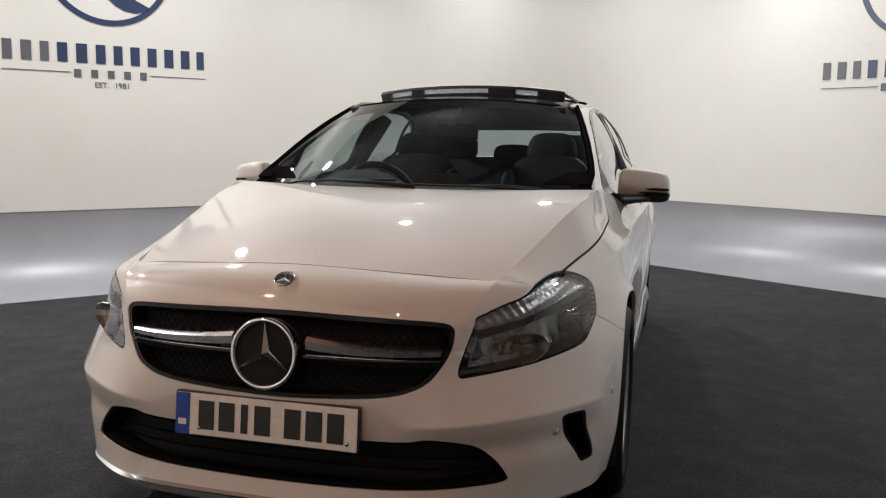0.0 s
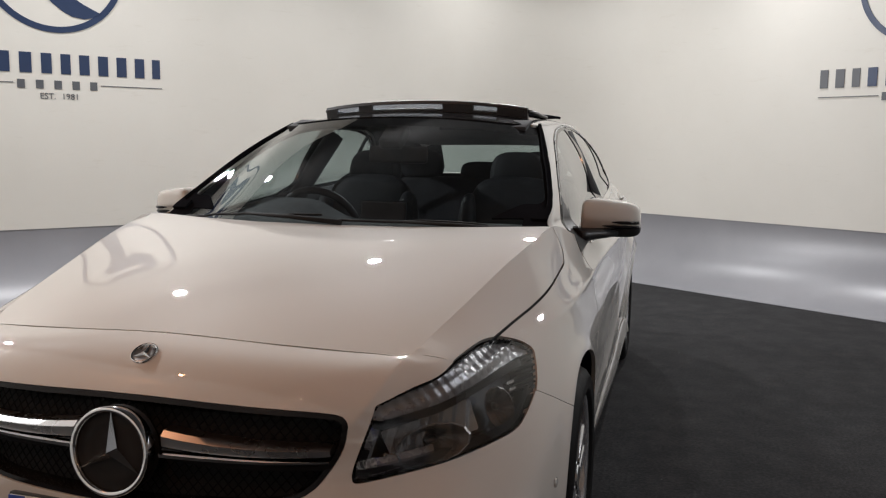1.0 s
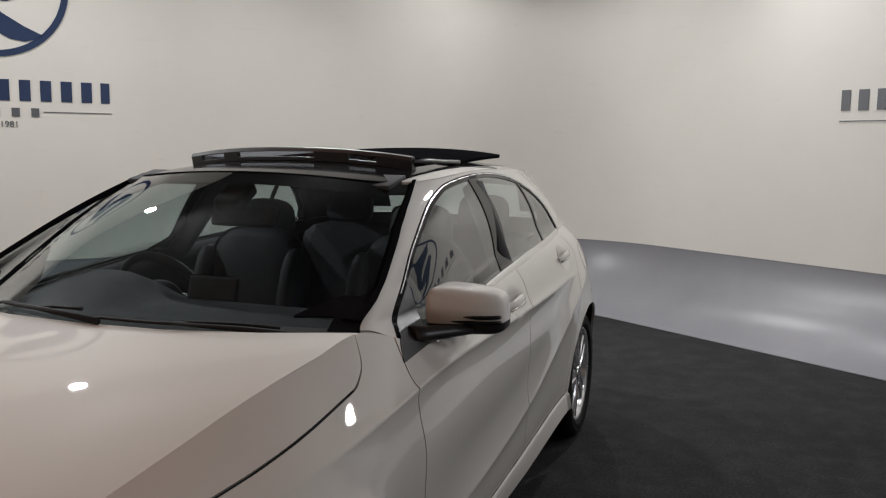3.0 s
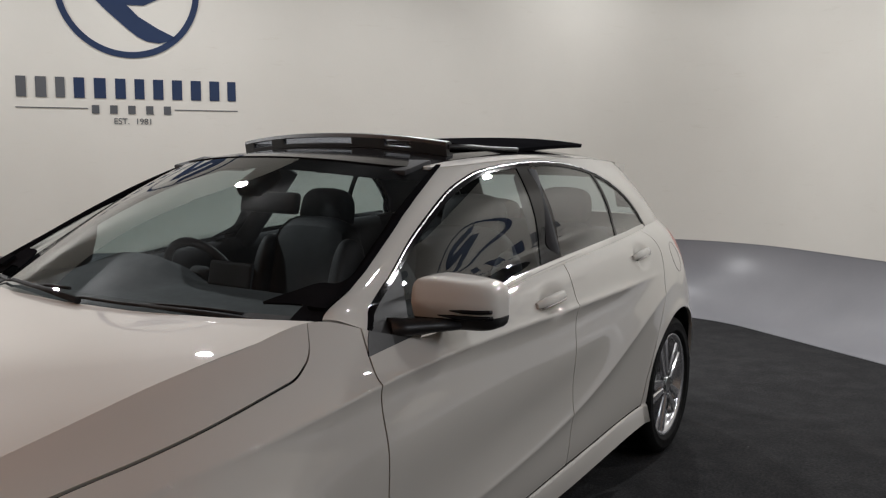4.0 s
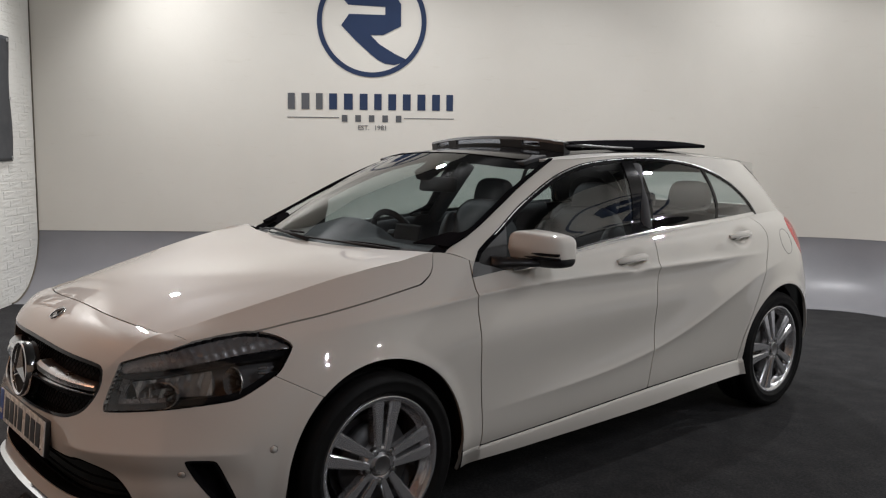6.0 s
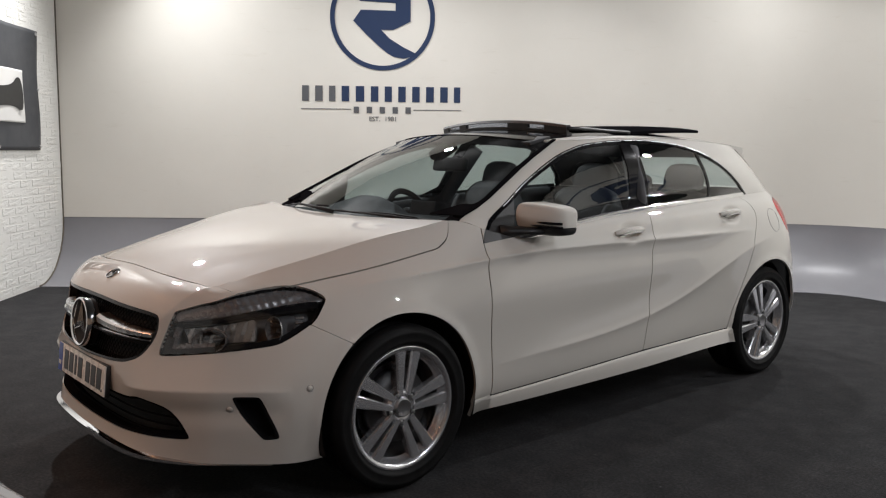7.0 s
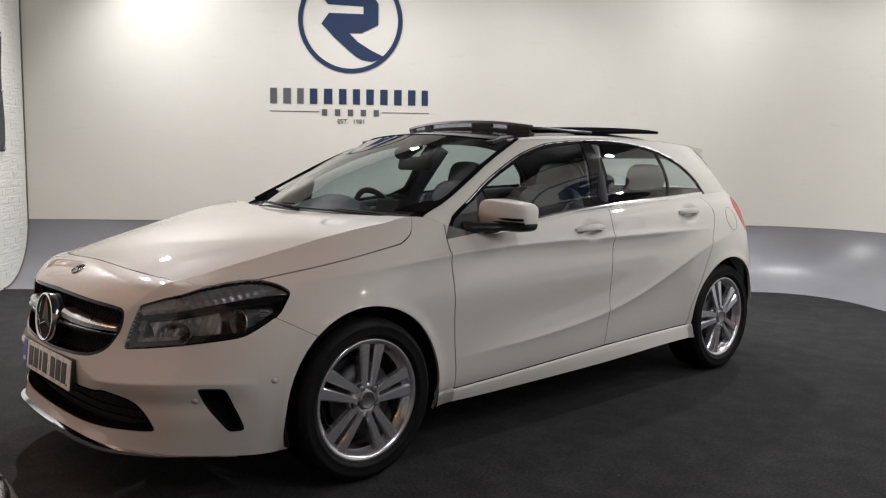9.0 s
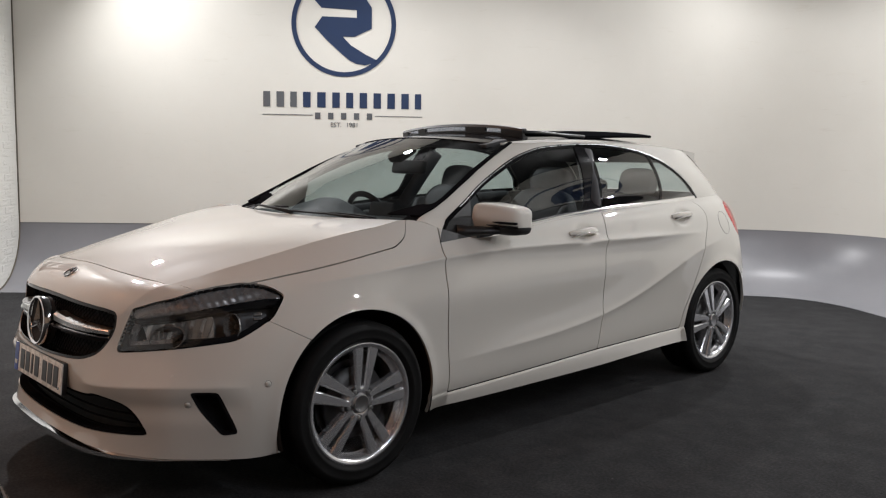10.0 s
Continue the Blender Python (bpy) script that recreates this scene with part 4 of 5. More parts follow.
# --- headlamps
M_HOUSE = varied("grey_lamp_housing", (0.10, 0.098, 0.098), (0.15, 0.147, 0.145), 15, (0.28, 0.42), metal=0.4)
M_REFLECT = varied("lamp_reflector", (0.30, 0.29, 0.28), (0.50, 0.49, 0.47), 9, (0.14, 0.26), metal=0.8)
M_RIBBED = varied("ribbed_reflector", (0.17, 0.165, 0.165), (0.26, 0.255, 0.25), 9, (0.20, 0.34), metal=0.45)
strip_low = line([-0.34, -0.28, -0.10, 0.08, 0.16, 0.25], [0.70, 0.685, 0.712, 0.742, 0.750, 0.748])
for sd in (1, -1):
    lamp = panel("headlamp", G - N_G * 0.085, f_lamp - 0.002, M_HOUSE, car, "clear headlamp with dark housing and silver reflectors", 0.0, sd)
    panel("bezel", G - N_G * 0.002, least(f_lamp - 0.001, 0.0035 - f_lamp), M_GLOSSBLACK, lamp, "black edge of the lamp", 0.085, sd)
    lower = least(f_lamp - 0.006, 0.022 - f_lamp, strip_low(ALONG) - 0.065 - Z)
    panel("lower_bezel", G - N_G * 0.012, lower, M_GLOSSBLACK, lamp, "", 0.05, sd)
    ribs = 0.004 * np.abs((((ALONG + 0.55 * Z) * 34) % 1.0) - 0.5) + 0.006 * np.abs((((Z - 0.22 * ALONG) * 26) % 1.0) - 0.5)
    panel("indicator_reflector", G - N_G * (0.013 + ribs)[..., None], least(f_lamp - 0.0035, Z - strip_low(ALONG)), M_RIBBED, lamp, "ribbed silver indicator reflector", 0.03, sd)
    for a_, z_, rad, dep, wide, tall in ((-0.150, 0.628, 0.052, 0.062, 1.55, 0.80), (0.075, 0.668, 0.046, 0.055, 0.72, 1.0)):
        p_, n_ = at_surface(G, N_G, ALONG - a_, Z - z_)
        ahead = (n_ + Vector((0, -1.1, 0))).normalized()
        m = flip(frame_on(p_ - n_ * 0.062, ahead) @ Matrix.Rotation(radians(14), 4, "Z") @ Matrix.Diagonal((wide, tall, 1, 1)), sd)
        bm = bmesh.new()
        prof = [(dep * (r / rad) ** 2, r) for r in np.linspace(0.006, rad, 9)] + [(dep - 0.004, rad + 0.003)]
        revolve(bm, prof, 14, "z")
        for f_ in bm.faces:
            f_.smooth = False
        bm.transform(m)
        bowl = part("reflector_bowl", bm, M_REFLECT, lamp, "faceted silver reflector")
        bm = bmesh.new()
        revolve(bm, [(0.0, 0.009), (0.026, 0.009), (0.030, 0.005), (0.031, 0.0)], 16, "z")
        bm.transform(m)
        part("bulb", bm, M_HOUSE, lamp)
    for k in range(4):
        p_, n_ = at_surface(G, N_G, ALONG - 0.135, Z - (0.655 + 0.016 * k))
        bm = bmesh.new()
        box(bm, (0, 0, 0), (0.030, 0.008, 0.016), 0.002)
        bm.transform(flip(frame_on(p_ - n_ * 0.045, n_), sd))
        part("lamp_rib", bm, M_REFLECT, lamp)
    for k in range(5):
        p_, n_ = at_surface(G, N_G, ALONG - (-0.285 + 0.018 * k), Z - (0.585 + 0.012 * k))
        bm = bmesh.new()
        box(bm, (0, 0, 0), (0.010, 0.030, 0.018), 0.003)
        bm.transform(flip(frame_on(p_ - n_ * 0.045, n_), sd))
        part("daylight_element", bm, M_REFLECT, lamp)
    # the wide main reflector beside the daylight guide
    tray = least(f_lamp - 0.030, strip_low(ALONG) - 0.030 - Z, ALONG + 0.255 + 0.35 * (Z - 0.60), -0.015 - ALONG, Z - 0.598)
    folds = 0.018 * np.abs((ALONG + 0.13) * 8) + 0.010 * np.abs((((ALONG - 0.4 * Z) * 26) % 1.0) - 0.5)
    panel("main_reflector", G - N_G * (0.062 - folds)[..., None], tray, M_REFLECT, lamp, "folded silver reflector", 0.02, sd)
    guide = least(f_lamp - 0.013, 0.034 - f_lamp, -0.16 - ALONG, strip_low(ALONG) - 0.008 - Z)
    panel("light_guide", G - N_G * (0.026 + 0.2 * f_lamp)[..., None], guide, M_RIBBED, lamp, "pale daylight guide along the inner edge", 0.02, sd)
    split = least(f_lamp - 0.014, 0.009 - np.abs(Z - strip_low(ALONG) + 0.012))
    panel("lamp_divider", G - N_G * 0.022, split, M_GLOSSBLACK, lamp, "", 0.04, sd)
    lens = panel("lens", G, f_lamp - 0.004, M_CLEAR, lamp, "clear lens", 0.0, sd)
    lens.visible_shadow = False

# --- radiator grille: dark backing, mesh, bar and ring
coef_x, coef_z = G[..., 0], G[..., 2]
sel = (Y < -0.5) & (Z > 0.24) & (Z < 0.76) & (X < 0.66)


def poly_terms(x, z):
    x = np.abs(x)
    z = z - 0.5
    return np.stack([x ** i * z ** j for i in range(0, 6) for j in range(0, 6)], -1)


front_fit = np.linalg.lstsq(poly_terms(X[sel], Z[sel]), Y[sel], rcond=None)[0]


def front_y(x, z):
    return float(poly_terms(np.array([x]), np.array([z]))[0] @ front_fit)


grille = panel("grille", G - N_G * 0.055, f_grille + 0.02, M_VOID, car, "black radiator grille with one silver bar", 0.0)
panel("grille_frame", G - N_G * 0.004, least(f_grille, 0.010 - f_grille), M_GLOSSBLACK, grille, "black frame", 0.05)


def lattice(parent, outline, step, deep, rad, name, material):
    """A honeycomb of fine slanted bars across an opening."""
    bm = bmesh.new()
    lo, hi = np.min(outline, 0), np.max(outline, 0)
    for sgn in (-1, 1):
        for c in np.arange(lo[0] - 0.4, hi[0] + 0.4, step):
            pts = []
            for z in np.arange(lo[1], hi[1] + 0.006, 0.012):
                x = c + sgn * (z - lo[1]) * 0.9
                ok = inside(outline, np.array([x]), np.array([z]))[0] > 0.004
                if ok:
                    pts.append((x, front_y(x, z) + deep, z))
                elif len(pts) > 1:
                    tube(bm, pts, rad, 4, caps=False)
                    pts = []
                else:
                    pts = []
            if len(pts) > 1:
                tube(bm, pts, rad, 4, caps=False)
    ob = part(name, bm, material, parent, "fine black mesh")
    return ob


lattice(grille, GRILLE, 0.022, 0.038, 0.0014, "grille_mesh", M_FRIT)

for sd in (1, -1):
    # a bar on each side of the ring: a silver blade over a black one
    for nm, z0, hh, out, mat in (("bar_top", 0.634, 0.016, 0.018, M_SATIN), ("bar_edge", 0.616, 0.006, 0.022, M_CHROME), ("bar_low", 0.604, 0.012, 0.010, M_GLOSSBLACK)):
        bm = bmesh.new()
        rings = []
        for u in np.linspace(0, 1, 15):
            x = 0.105 + u * (0.452 - 0.105)
            h = hh * (1 - 0.45 * u)
            zc = z0 - 0.004 * u + (0.012 * (1 - u) ** 3 if nm != "bar_edge" else 0)
            y = front_y(x, zc) + 0.012
            o = out * (1 - 0.3 * u)
            rings.append([bm.verts.new((sd * x, y - o, zc + h * 0.35)), bm.verts.new((sd * x, y - o * 0.9, zc - h)), bm.verts.new((sd * x, y + 0.03, zc - h * 0.9)), bm.verts.new((sd * x, y + 0.03, zc + h)), bm.verts.new((sd * x, y - o * 0.35, zc + h))])
        for r0, r1 in zip(rings, rings[1:]):
            for k in range(5):
                bm.faces.new((r0[k], r0[(k + 1) % 5], r1[(k + 1) % 5], r1[k]))
        bm.faces.new(rings[0])
        bm.faces.new(rings[-1])
        bmesh.ops.recalc_face_normals(bm, faces=bm.faces)
        part(nm, smooth(bm, 40), mat, grille, "")


def emblem(parent, m, radius, name, dish, disc):
    """A ring with a plain three-armed shape inside it."""
    bm = bmesh.new()
    prof = [(-0.35, 0.97), (0.10, 1.0), (0.16, 0.965), (0.14, 0.90), (0.06, 0.865), (-0.10, 0.86)]
    revolve(bm, [(a * radius * 0.7, r * radius) for a, r in prof], 64, "z")
    bm.transform(m)
    ring = part(name, bm, M_CHROME, parent, "chrome ring emblem")
    bm = bmesh.new()
    revolve(bm, [(-0.25 * radius * dish, 0.97 * radius), (-0.02 * radius, 0.88 * radius), (-0.06 * radius, 0.5 * radius), (-0.06 * radius, 0.0)], 48, "z")
    bm.transform(m)
    part("emblem_disc", bm, disc, ring, "emblem disc")
    for k in range(3):
        t = math.pi / 2 + k * 2 * math.pi / 3
        bm = bmesh.new()
        mid = bm.verts.new((0, 0, 0.16 * radius))
        tip = bm.verts.new((0.90 * radius * math.cos(t), 0.90 * radius * math.sin(t), 0.03 * radius))
        sides = [bm.verts.new((0.155 * radius * math.cos(t + s_), 0.155 * radius * math.sin(t + s_), -0.03 * radius)) for s_ in (-math.pi / 3, math.pi / 3)]
        low = [bm.verts.new((0.90 * radius * math.cos(t), 0.90 * radius * math.sin(t), -0.05 * radius))]
        bm.faces.new((mid, sides[0], tip))
        bm.faces.new((mid, tip, sides[1]))
        bm.faces.new((sides[0], low[0], tip))
        bm.faces.new((sides[1], tip, low[0]))
        bmesh.ops.recalc_face_normals(bm, faces=bm.faces)
        bm.transform(m)
        part("emblem_arm", bm, M_CHROME, ring)
    return ring


emblem(grille, frame_on((0, -0.884, 0.616), (0, -1, 0.10)), 0.094, "grille_emblem", 1.6, M_VOID)
p_, n_ = at_surface(G, N_G, X, Y + 0.758)
emblem(car, frame_on(p_ + n_ * 0.002, n_, (0, 0.5, 1)), 0.030, "bonnet_emblem", 0.4, M_SATIN)

# --- lower intake, side ducts
low_grille = panel("lower_intake", G - N_G * 0.07, f_intake + 0.02, M_VOID, car, "black lower air intake", 0.0)
panel("intake_frame", G - N_G * 0.004, least(f_intake, 0.010 - f_intake), M_FRIT, low_grille, "", 0.06)
for z0 in (0.285, 0.318, 0.350):
    bm = bmesh.new()
    pts = [(x, front_y(x, z0) + 0.035, z0) for x in np.linspace(-0.55, 0.55, 41)]
    tube(bm, pts, 0.0035, 6)
    part("intake_slat", bm, M_FRIT, low_grille)
for sd in (1, -1):
    d_ = panel("side_duct", G - N_G * 0.03, f_duct + 0.006, M_FRIT, car, "black side duct", 0.0, sd)
    panel("duct_frame", G - N_G * 0.002, least(f_duct, 0.008 - f_duct), M_GLOSSBLACK, d_, "", 0.03, sd)

# --- silver blade under the bumper
bm = bmesh.new()
edge = G[:, 0, :]
edge = edge[(edge[:, 1] < -0.50)]
full = [Vector((-x, y, z)) for x, y, z in edge[::-6]] + [Vector(p) for p in edge[6::6]]
rings = []
for p in full:
    out = Vector((p.x * 0.45, -1, 0)).normalized()
    k = max(0.0, 1 - (abs(p.x) / 0.70) ** 4)
    rings.append([bm.verts.new(p + out * (0.016 * k + 0.002) + Vector((0, 0, -0.004))), bm.verts.new(p + out * (0.018 * k + 0.002) + Vector((0, 0, -0.016 * k - 0.004))),
                  bm.verts.new(p - out * 0.05 + Vector((0, 0, -0.016 * k - 0.004))), bm.verts.new(p - out * 0.03 + Vector((0, 0, 0.012)))])
for r0, r1 in zip(rings, rings[1:]):
    for k in range(4):
        bm.faces.new((r0[k], r0[(k + 1) % 4], r1[(k + 1) % 4], r1[k]))
bmesh.ops.recalc_face_normals(bm, faces=bm.faces)
part("chin_blade", smooth(bm, 40), M_CHROME, car, "silver blade under the front bumper")

# --- number plate with plain bars
M_PLATE = varied("plate_white", (0.70, 0.69, 0.64), (0.78, 0.77, 0.72), 9, (0.2, 0.35))
M_INK = varied("plate_black_ink", (0.012, 0.012, 0.012), (0.02, 0.02, 0.02), 30, (0.3, 0.45))
M_BLUE = varied("plate_blue", (0.01, 0.05, 0.30), (0.015, 0.06, 0.36), 20, (0.25, 0.4))
pm = Matrix.Translation((0, -0.884, 0.436)) @ Matrix.Rotation(radians(90 - 6), 4, "X")
bm = bmesh.new()
box(bm, (0, 0, -0.004), (0.530, 0.121, 0.018), 0.006)
bm.transform(pm)
plate = part("number_plate", smooth(bm), M_BLACK, car, "white number plate with plain dark bars and a blue end")
bm = bmesh.new()
box(bm, (0, 0, 0.006), (0.520, 0.111, 0.006), 0.002)
bm.transform(pm)
part("plate_face", bm, M_PLATE, plate, "white plate face")
bm = bmesh.new()
box(bm, (-0.239, 0, 0.0095), (0.042, 0.111, 0.0025), 0.0008)
bm.transform(pm)
part("blue_band", bm, M_BLUE, plate)
bm = bmesh.new()
box(bm, (-0.239, -0.022, 0.0112), (0.024, 0.016, 0.0015))
bm.transform(pm)
part("band_bar", bm, M_PLATE, plate)
for k, cx in enumerate((-0.168, -0.108, -0.056, -0.004, 0.082, 0.142, 0.202)):
    bm = bmesh.new()
    box(bm, (cx, 0, 0.0098), (0.020 if k == 2 else 0.046, 0.077, 0.002), 0.0005)
    bm.transform(pm)
    part("plate_bar", bm, M_INK, plate)
for cx in (-0.19, 0.235):
    bm = bmesh.new()
    revolve(bm, [(0.009, 0.006), (0.0115, 0.005), (0.012, 0.0)], 14, "z", (cx, -0.036, 0))
    bm.transform(pm)
    part("plate_screw", bm, M_SATIN, plate)

# --- parking sensors, towing cover, fuel flap
for sd in (1, -1):
    for yy, zz in ((-0.40, 0.462), (-0.640, 0.400)):
        p_, n_ = at_surface(G, N_G, Y - yy + (X < 0.5) * 9, Z - zz)
        bm = bmesh.new()
        revolve(bm, [(-0.006, 0.0125), (0.0005, 0.0125), (0.0005, 0.0115), (-0.003, 0.0112), (-0.003, 0.0104), (0.001, 0.0100), (0.001, 0.0)], 24, "z")
        bm.transform(flip(frame_on(p_, n_), sd))
        sensor = part("parking_sensor", bm, M_PAINT, car)
        bm = bmesh.new()
        tube(bm, [(0.0118 * math.cos(t), 0.0118 * math.sin(t), 0.0002) for t in np.linspace(0, 2 * math.pi, 24, endpoint=False).tolist()], 0.0006, 5, True)
        bm.transform(flip(frame_on(p_, n_), sd))
        part("sensor_ring", bm, M_BLACK, sensor, "dark ring")


def flank_x(y, z):
    """How far out the flank lies at a place in side view."""
    d2 = ((Y - y) ** 2 + (Z - z) ** 2 + (X < 0.5) * 9).ravel()
    k = np.argpartition(d2, 6)[:6]
    w = 1 / (d2[k] + 1e-6)
    return float((X.ravel()[k] * w).sum() / w.sum())


for sd in (1, -1):
    ring = []
    for t in np.linspace(0, 2 * math.pi, 48, endpoint=False).tolist():
        py, pz = 2.790 + 0.062 * math.cos(t), 0.902 + 0.066 * math.sin(t)
        ring.append((sd * (flank_x(py, pz) + 0.0002), py, pz))
    bm = bmesh.new()
    tube(bm, ring, 0.0011, 6, True)
    part("fuel_flap", bm, M_BLACK, car, "thin round joint of a flap in the rear wing")
corners = rounded([(-.475, .500), (-.385, .500), (-.385, .418), (-.475, .418)], 3, 0.2)
bm = bmesh.new()
tube(bm, [(x, front_y(x, z) - 0.0002, z) for x, z in corners.tolist()], 0.0012, 6, True)
part("towing_cover", bm, M_SATIN, car)

# --- belt strip of chrome and the thin line over the windows
strip_y = np.linspace(0.66, 2.60, 80)
for sd in (1, -1):
    bm = bmesh.new()
    rings = []
    for y in strip_y:
        x, _, z = on_belt(y)
        w = 0.010
        rings.append([bm.verts.new((sd * (x + a), y, z + b)) for a, b in ((0.0, -0.012), (0.0085, -0.010), (0.0060, 0.008), (-0.002, 0.015), (-0.012, 0.012), (-0.012, -0.008))])
    for r0, r1 in zip(rings, rings[1:]):
        for k in range(6):
            bm.faces.new((r0[k], r0[(k + 1) % 6], r1[(k + 1) % 6], r1[k]))
    bm.faces.new(rings[0])
    bm.faces.new(rings[-1])
    bmesh.ops.recalc_face_normals(bm, faces=bm.faces)
    part("belt_strip", smooth(bm, 50), M_CHROME, car, "bright chrome strip under the side windows")
    panel("window_line", S + NS * 0.0025, least(f_dlo - 0.0035, 0.0065 - f_dlo, SY - 0.62), M_SATIN, car, "thin chrome line over the side windows", 0.006, sd)

# --- door handles
for sd in (1, -1):
    for k, (yy, zz) in enumerate(((1.378, 0.904), (2.320, 0.956))):
        p_, n_ = at_surface(G, N_G, Y - yy, Z - zz)
        t_ = Vector((0, 1, 0.045)).normalized()
        m = flip(frame_on(p_, n_, (0, 0, 1)), sd)
        door = DOORS[sd, k]
        bm = bmesh.new()
        rings = []
        for u in np.linspace(-1, 1, 17):
            xx = u * 0.112
            lift = 0.022 * (1 - abs(u) ** 3.2) + 0.015
            hh = 0.016 * (1 - 0.35 * abs(u) ** 3)
            ring = []
            for q in np.linspace(0, 2 * math.pi, 10, endpoint=False):
                ring.append(bm.verts.new((xx, math.cos(q) * hh + 0.004 * u, lift + math.sin(q) * 0.008)))
            rings.append(ring)
        for r0, r1 in zip(rings, rings[1:]):
            for j in range(10):
                bm.faces.new((r0[j], r0[(j + 1) % 10], r1[(j + 1) % 10], r1[j]))
        bm.faces.new(rings[0])
        bm.faces.new(rings[-1])
        bmesh.ops.recalc_face_normals(bm, faces=bm.faces)
        bm.transform(m)
        hd = part("door_handle", smooth(bm, 60), M_PAINT, door, "white door pull with a chrome edge")
        bm = bmesh.new()
        tube(bm, [m @ Vector((u * 0.098, -0.0155 + 0.004 * u, 0.022 * (1 - abs(u) ** 3.2) + 0.019)) for u in np.linspace(-1, 1, 15)], 0.0035, 6)
        part("handle_edge", bm, M_CHROME, hd, "chrome edge")

# --- wing mirrors
for sd in (1, -1):
    door = DOORS[sd, 0]
    bm = bmesh.new()
    bmesh.ops.create_cube(bm, size=1.0)
    bmesh.ops.subdivide_edges(bm, edges=bm.edges, cuts=9, use_grid_fill=True)
    for v in bm.verts:
        c = v.co * 2
        k = max(abs(c.x), abs(c.y), abs(c.z))
        pn = 5.6
        ln = (abs(c.x) ** pn + abs(c.y) ** pn + abs(c.z) ** pn) ** (1 / pn)
        c = c / ln * k
        x, y, z = c.x, c.y, c.z
        w = 0.102 - 0.004 * z
        d = (0.070 + 0.012 * z) * (1 - 0.30 * max(0, x) ** 2)
        h = 0.066 * (1 - 0.06 * max(0, x) ** 2 - 0.05 * max(0, -x) ** 2 - (0.10 * x if z > 0 else 0))
        if y < 0:
            d *= 1.25 - 0.25 * abs(z)
        v.co = Vector((0.886 + x * w, 0.732 + y * d + 0.034 * (x + 1), 0.998 + z * h - 0.006 * x))
    cap = bm
    shell = cap.copy()
    bmesh.ops.bisect_plane(cap, geom=cap.verts[:] + cap.edges[:] + cap.faces[:], plane_co=(0, 0, 0.967), plane_no=(0, 0, -1), clear_outer=True)
    bmesh.ops.bisect_plane(shell, geom=shell.verts[:] + shell.edges[:] + shell.faces[:], plane_co=(0, 0, 0.964), plane_no=(0, 0, 1), clear_outer=True)
    for b in (cap, shell):
        bmesh.ops.holes_fill(b, edges=[e for e in b.edges if e.is_boundary])
        if sd < 0:
            bmesh.ops.scale(b, vec=(-1, 1, 1), verts=b.verts)
            bmesh.ops.reverse_faces(b, faces=b.faces)
    mir = part("wing_mirror", smooth(cap, 60), M_PAINT, door, "white wing mirror with black foot and indicator")
    part("mirror_base", smooth(shell, 60), M_BLACK, mir, "black underside")
    bm = bmesh.new()
    foot = [(0.772, 0.590, 0.945), (0.800, 0.625, 0.945), (0.845, 0.672, 0.947), (0.90, 0.725, 0.950)]
    tube(bm, [(sd * x, y, z) for x, y, z in foot], [0.044, 0.038, 0.030, 0.024], 12)
    for v in bm.verts:
        v.co.z = 0.948 + (v.co.z - 0.948) * 0.62
    part("mirror_foot", bm, M_BLACK, mir, "black foot")
    for zz, x0 in ((0.990, 0.893), (0.974, 0.860)):
        bm = bmesh.new()
        pts = []
        for u in np.linspace(0, 1, 14):
            x = x0 + u * (0.981 - x0)
            c = (x - 0.886) / 0.102
            zc = (zz - 0.998) / 0.066
            yy = -(max(0.0, 1 - abs(c) ** 5.6 - abs(zc) ** 5.6)) ** (1 / 5.6)
            y = 0.732 + yy * (0.070 + 0.012 * zc) * (1 - 0.30 * max(0, c) ** 2) * (1.25 - 0.25 * abs(zc)) + 0.034 * (c + 1)
            pts.append((sd * x, y - 0.0005, zz - 0.006 * c))
        tube(bm, pts, [0.0015 + 0.0045 * min(1, u * 3) for u in np.linspace(0, 1, 14)], 6)
        part("mirror_indicator", bm, M_GLOSSBLACK, mir, "dark indicator slot")
    bm = bmesh.new()
    box(bm, (sd * 0.884, 0.812, 1.001), (0.150, 0.006, 0.094), 0.02, Matrix.Rotation(sd * 0.26, 3, 'Z'))
    part("mirror_glass", bm, M_CHROME, mir, "mirror glass")

# --- raised roof vent: a slim bar on struts, its arms and the lifted glass panel
def across(bm, section, x0=-0.47, x1=0.47, count=31):
    """Sweep a section of (back, up) across the roof's front edge."""
    rows = []
    for x in np.linspace(x0, x1, count):
        y0 = 1.300 + 0.05 * (x / 0.47) ** 2
        zb = float(roof_z(x, y0))
        rows.append([bm.verts.new((x, y0 + a, zb + b)) for a, b in section])
    n = len(section)
    for r0, r1 in zip(rows, rows[1:]):
        for k in range(n):
            bm.faces.new((r0[k], r0[(k + 1) % n], r1[(k + 1) % n], r1[k]))
    bm.faces.new(rows[0])
    bm.faces.new(rows[-1])
    bmesh.ops.recalc_face_normals(bm, faces=bm.faces)
    return smooth(bm, 40)


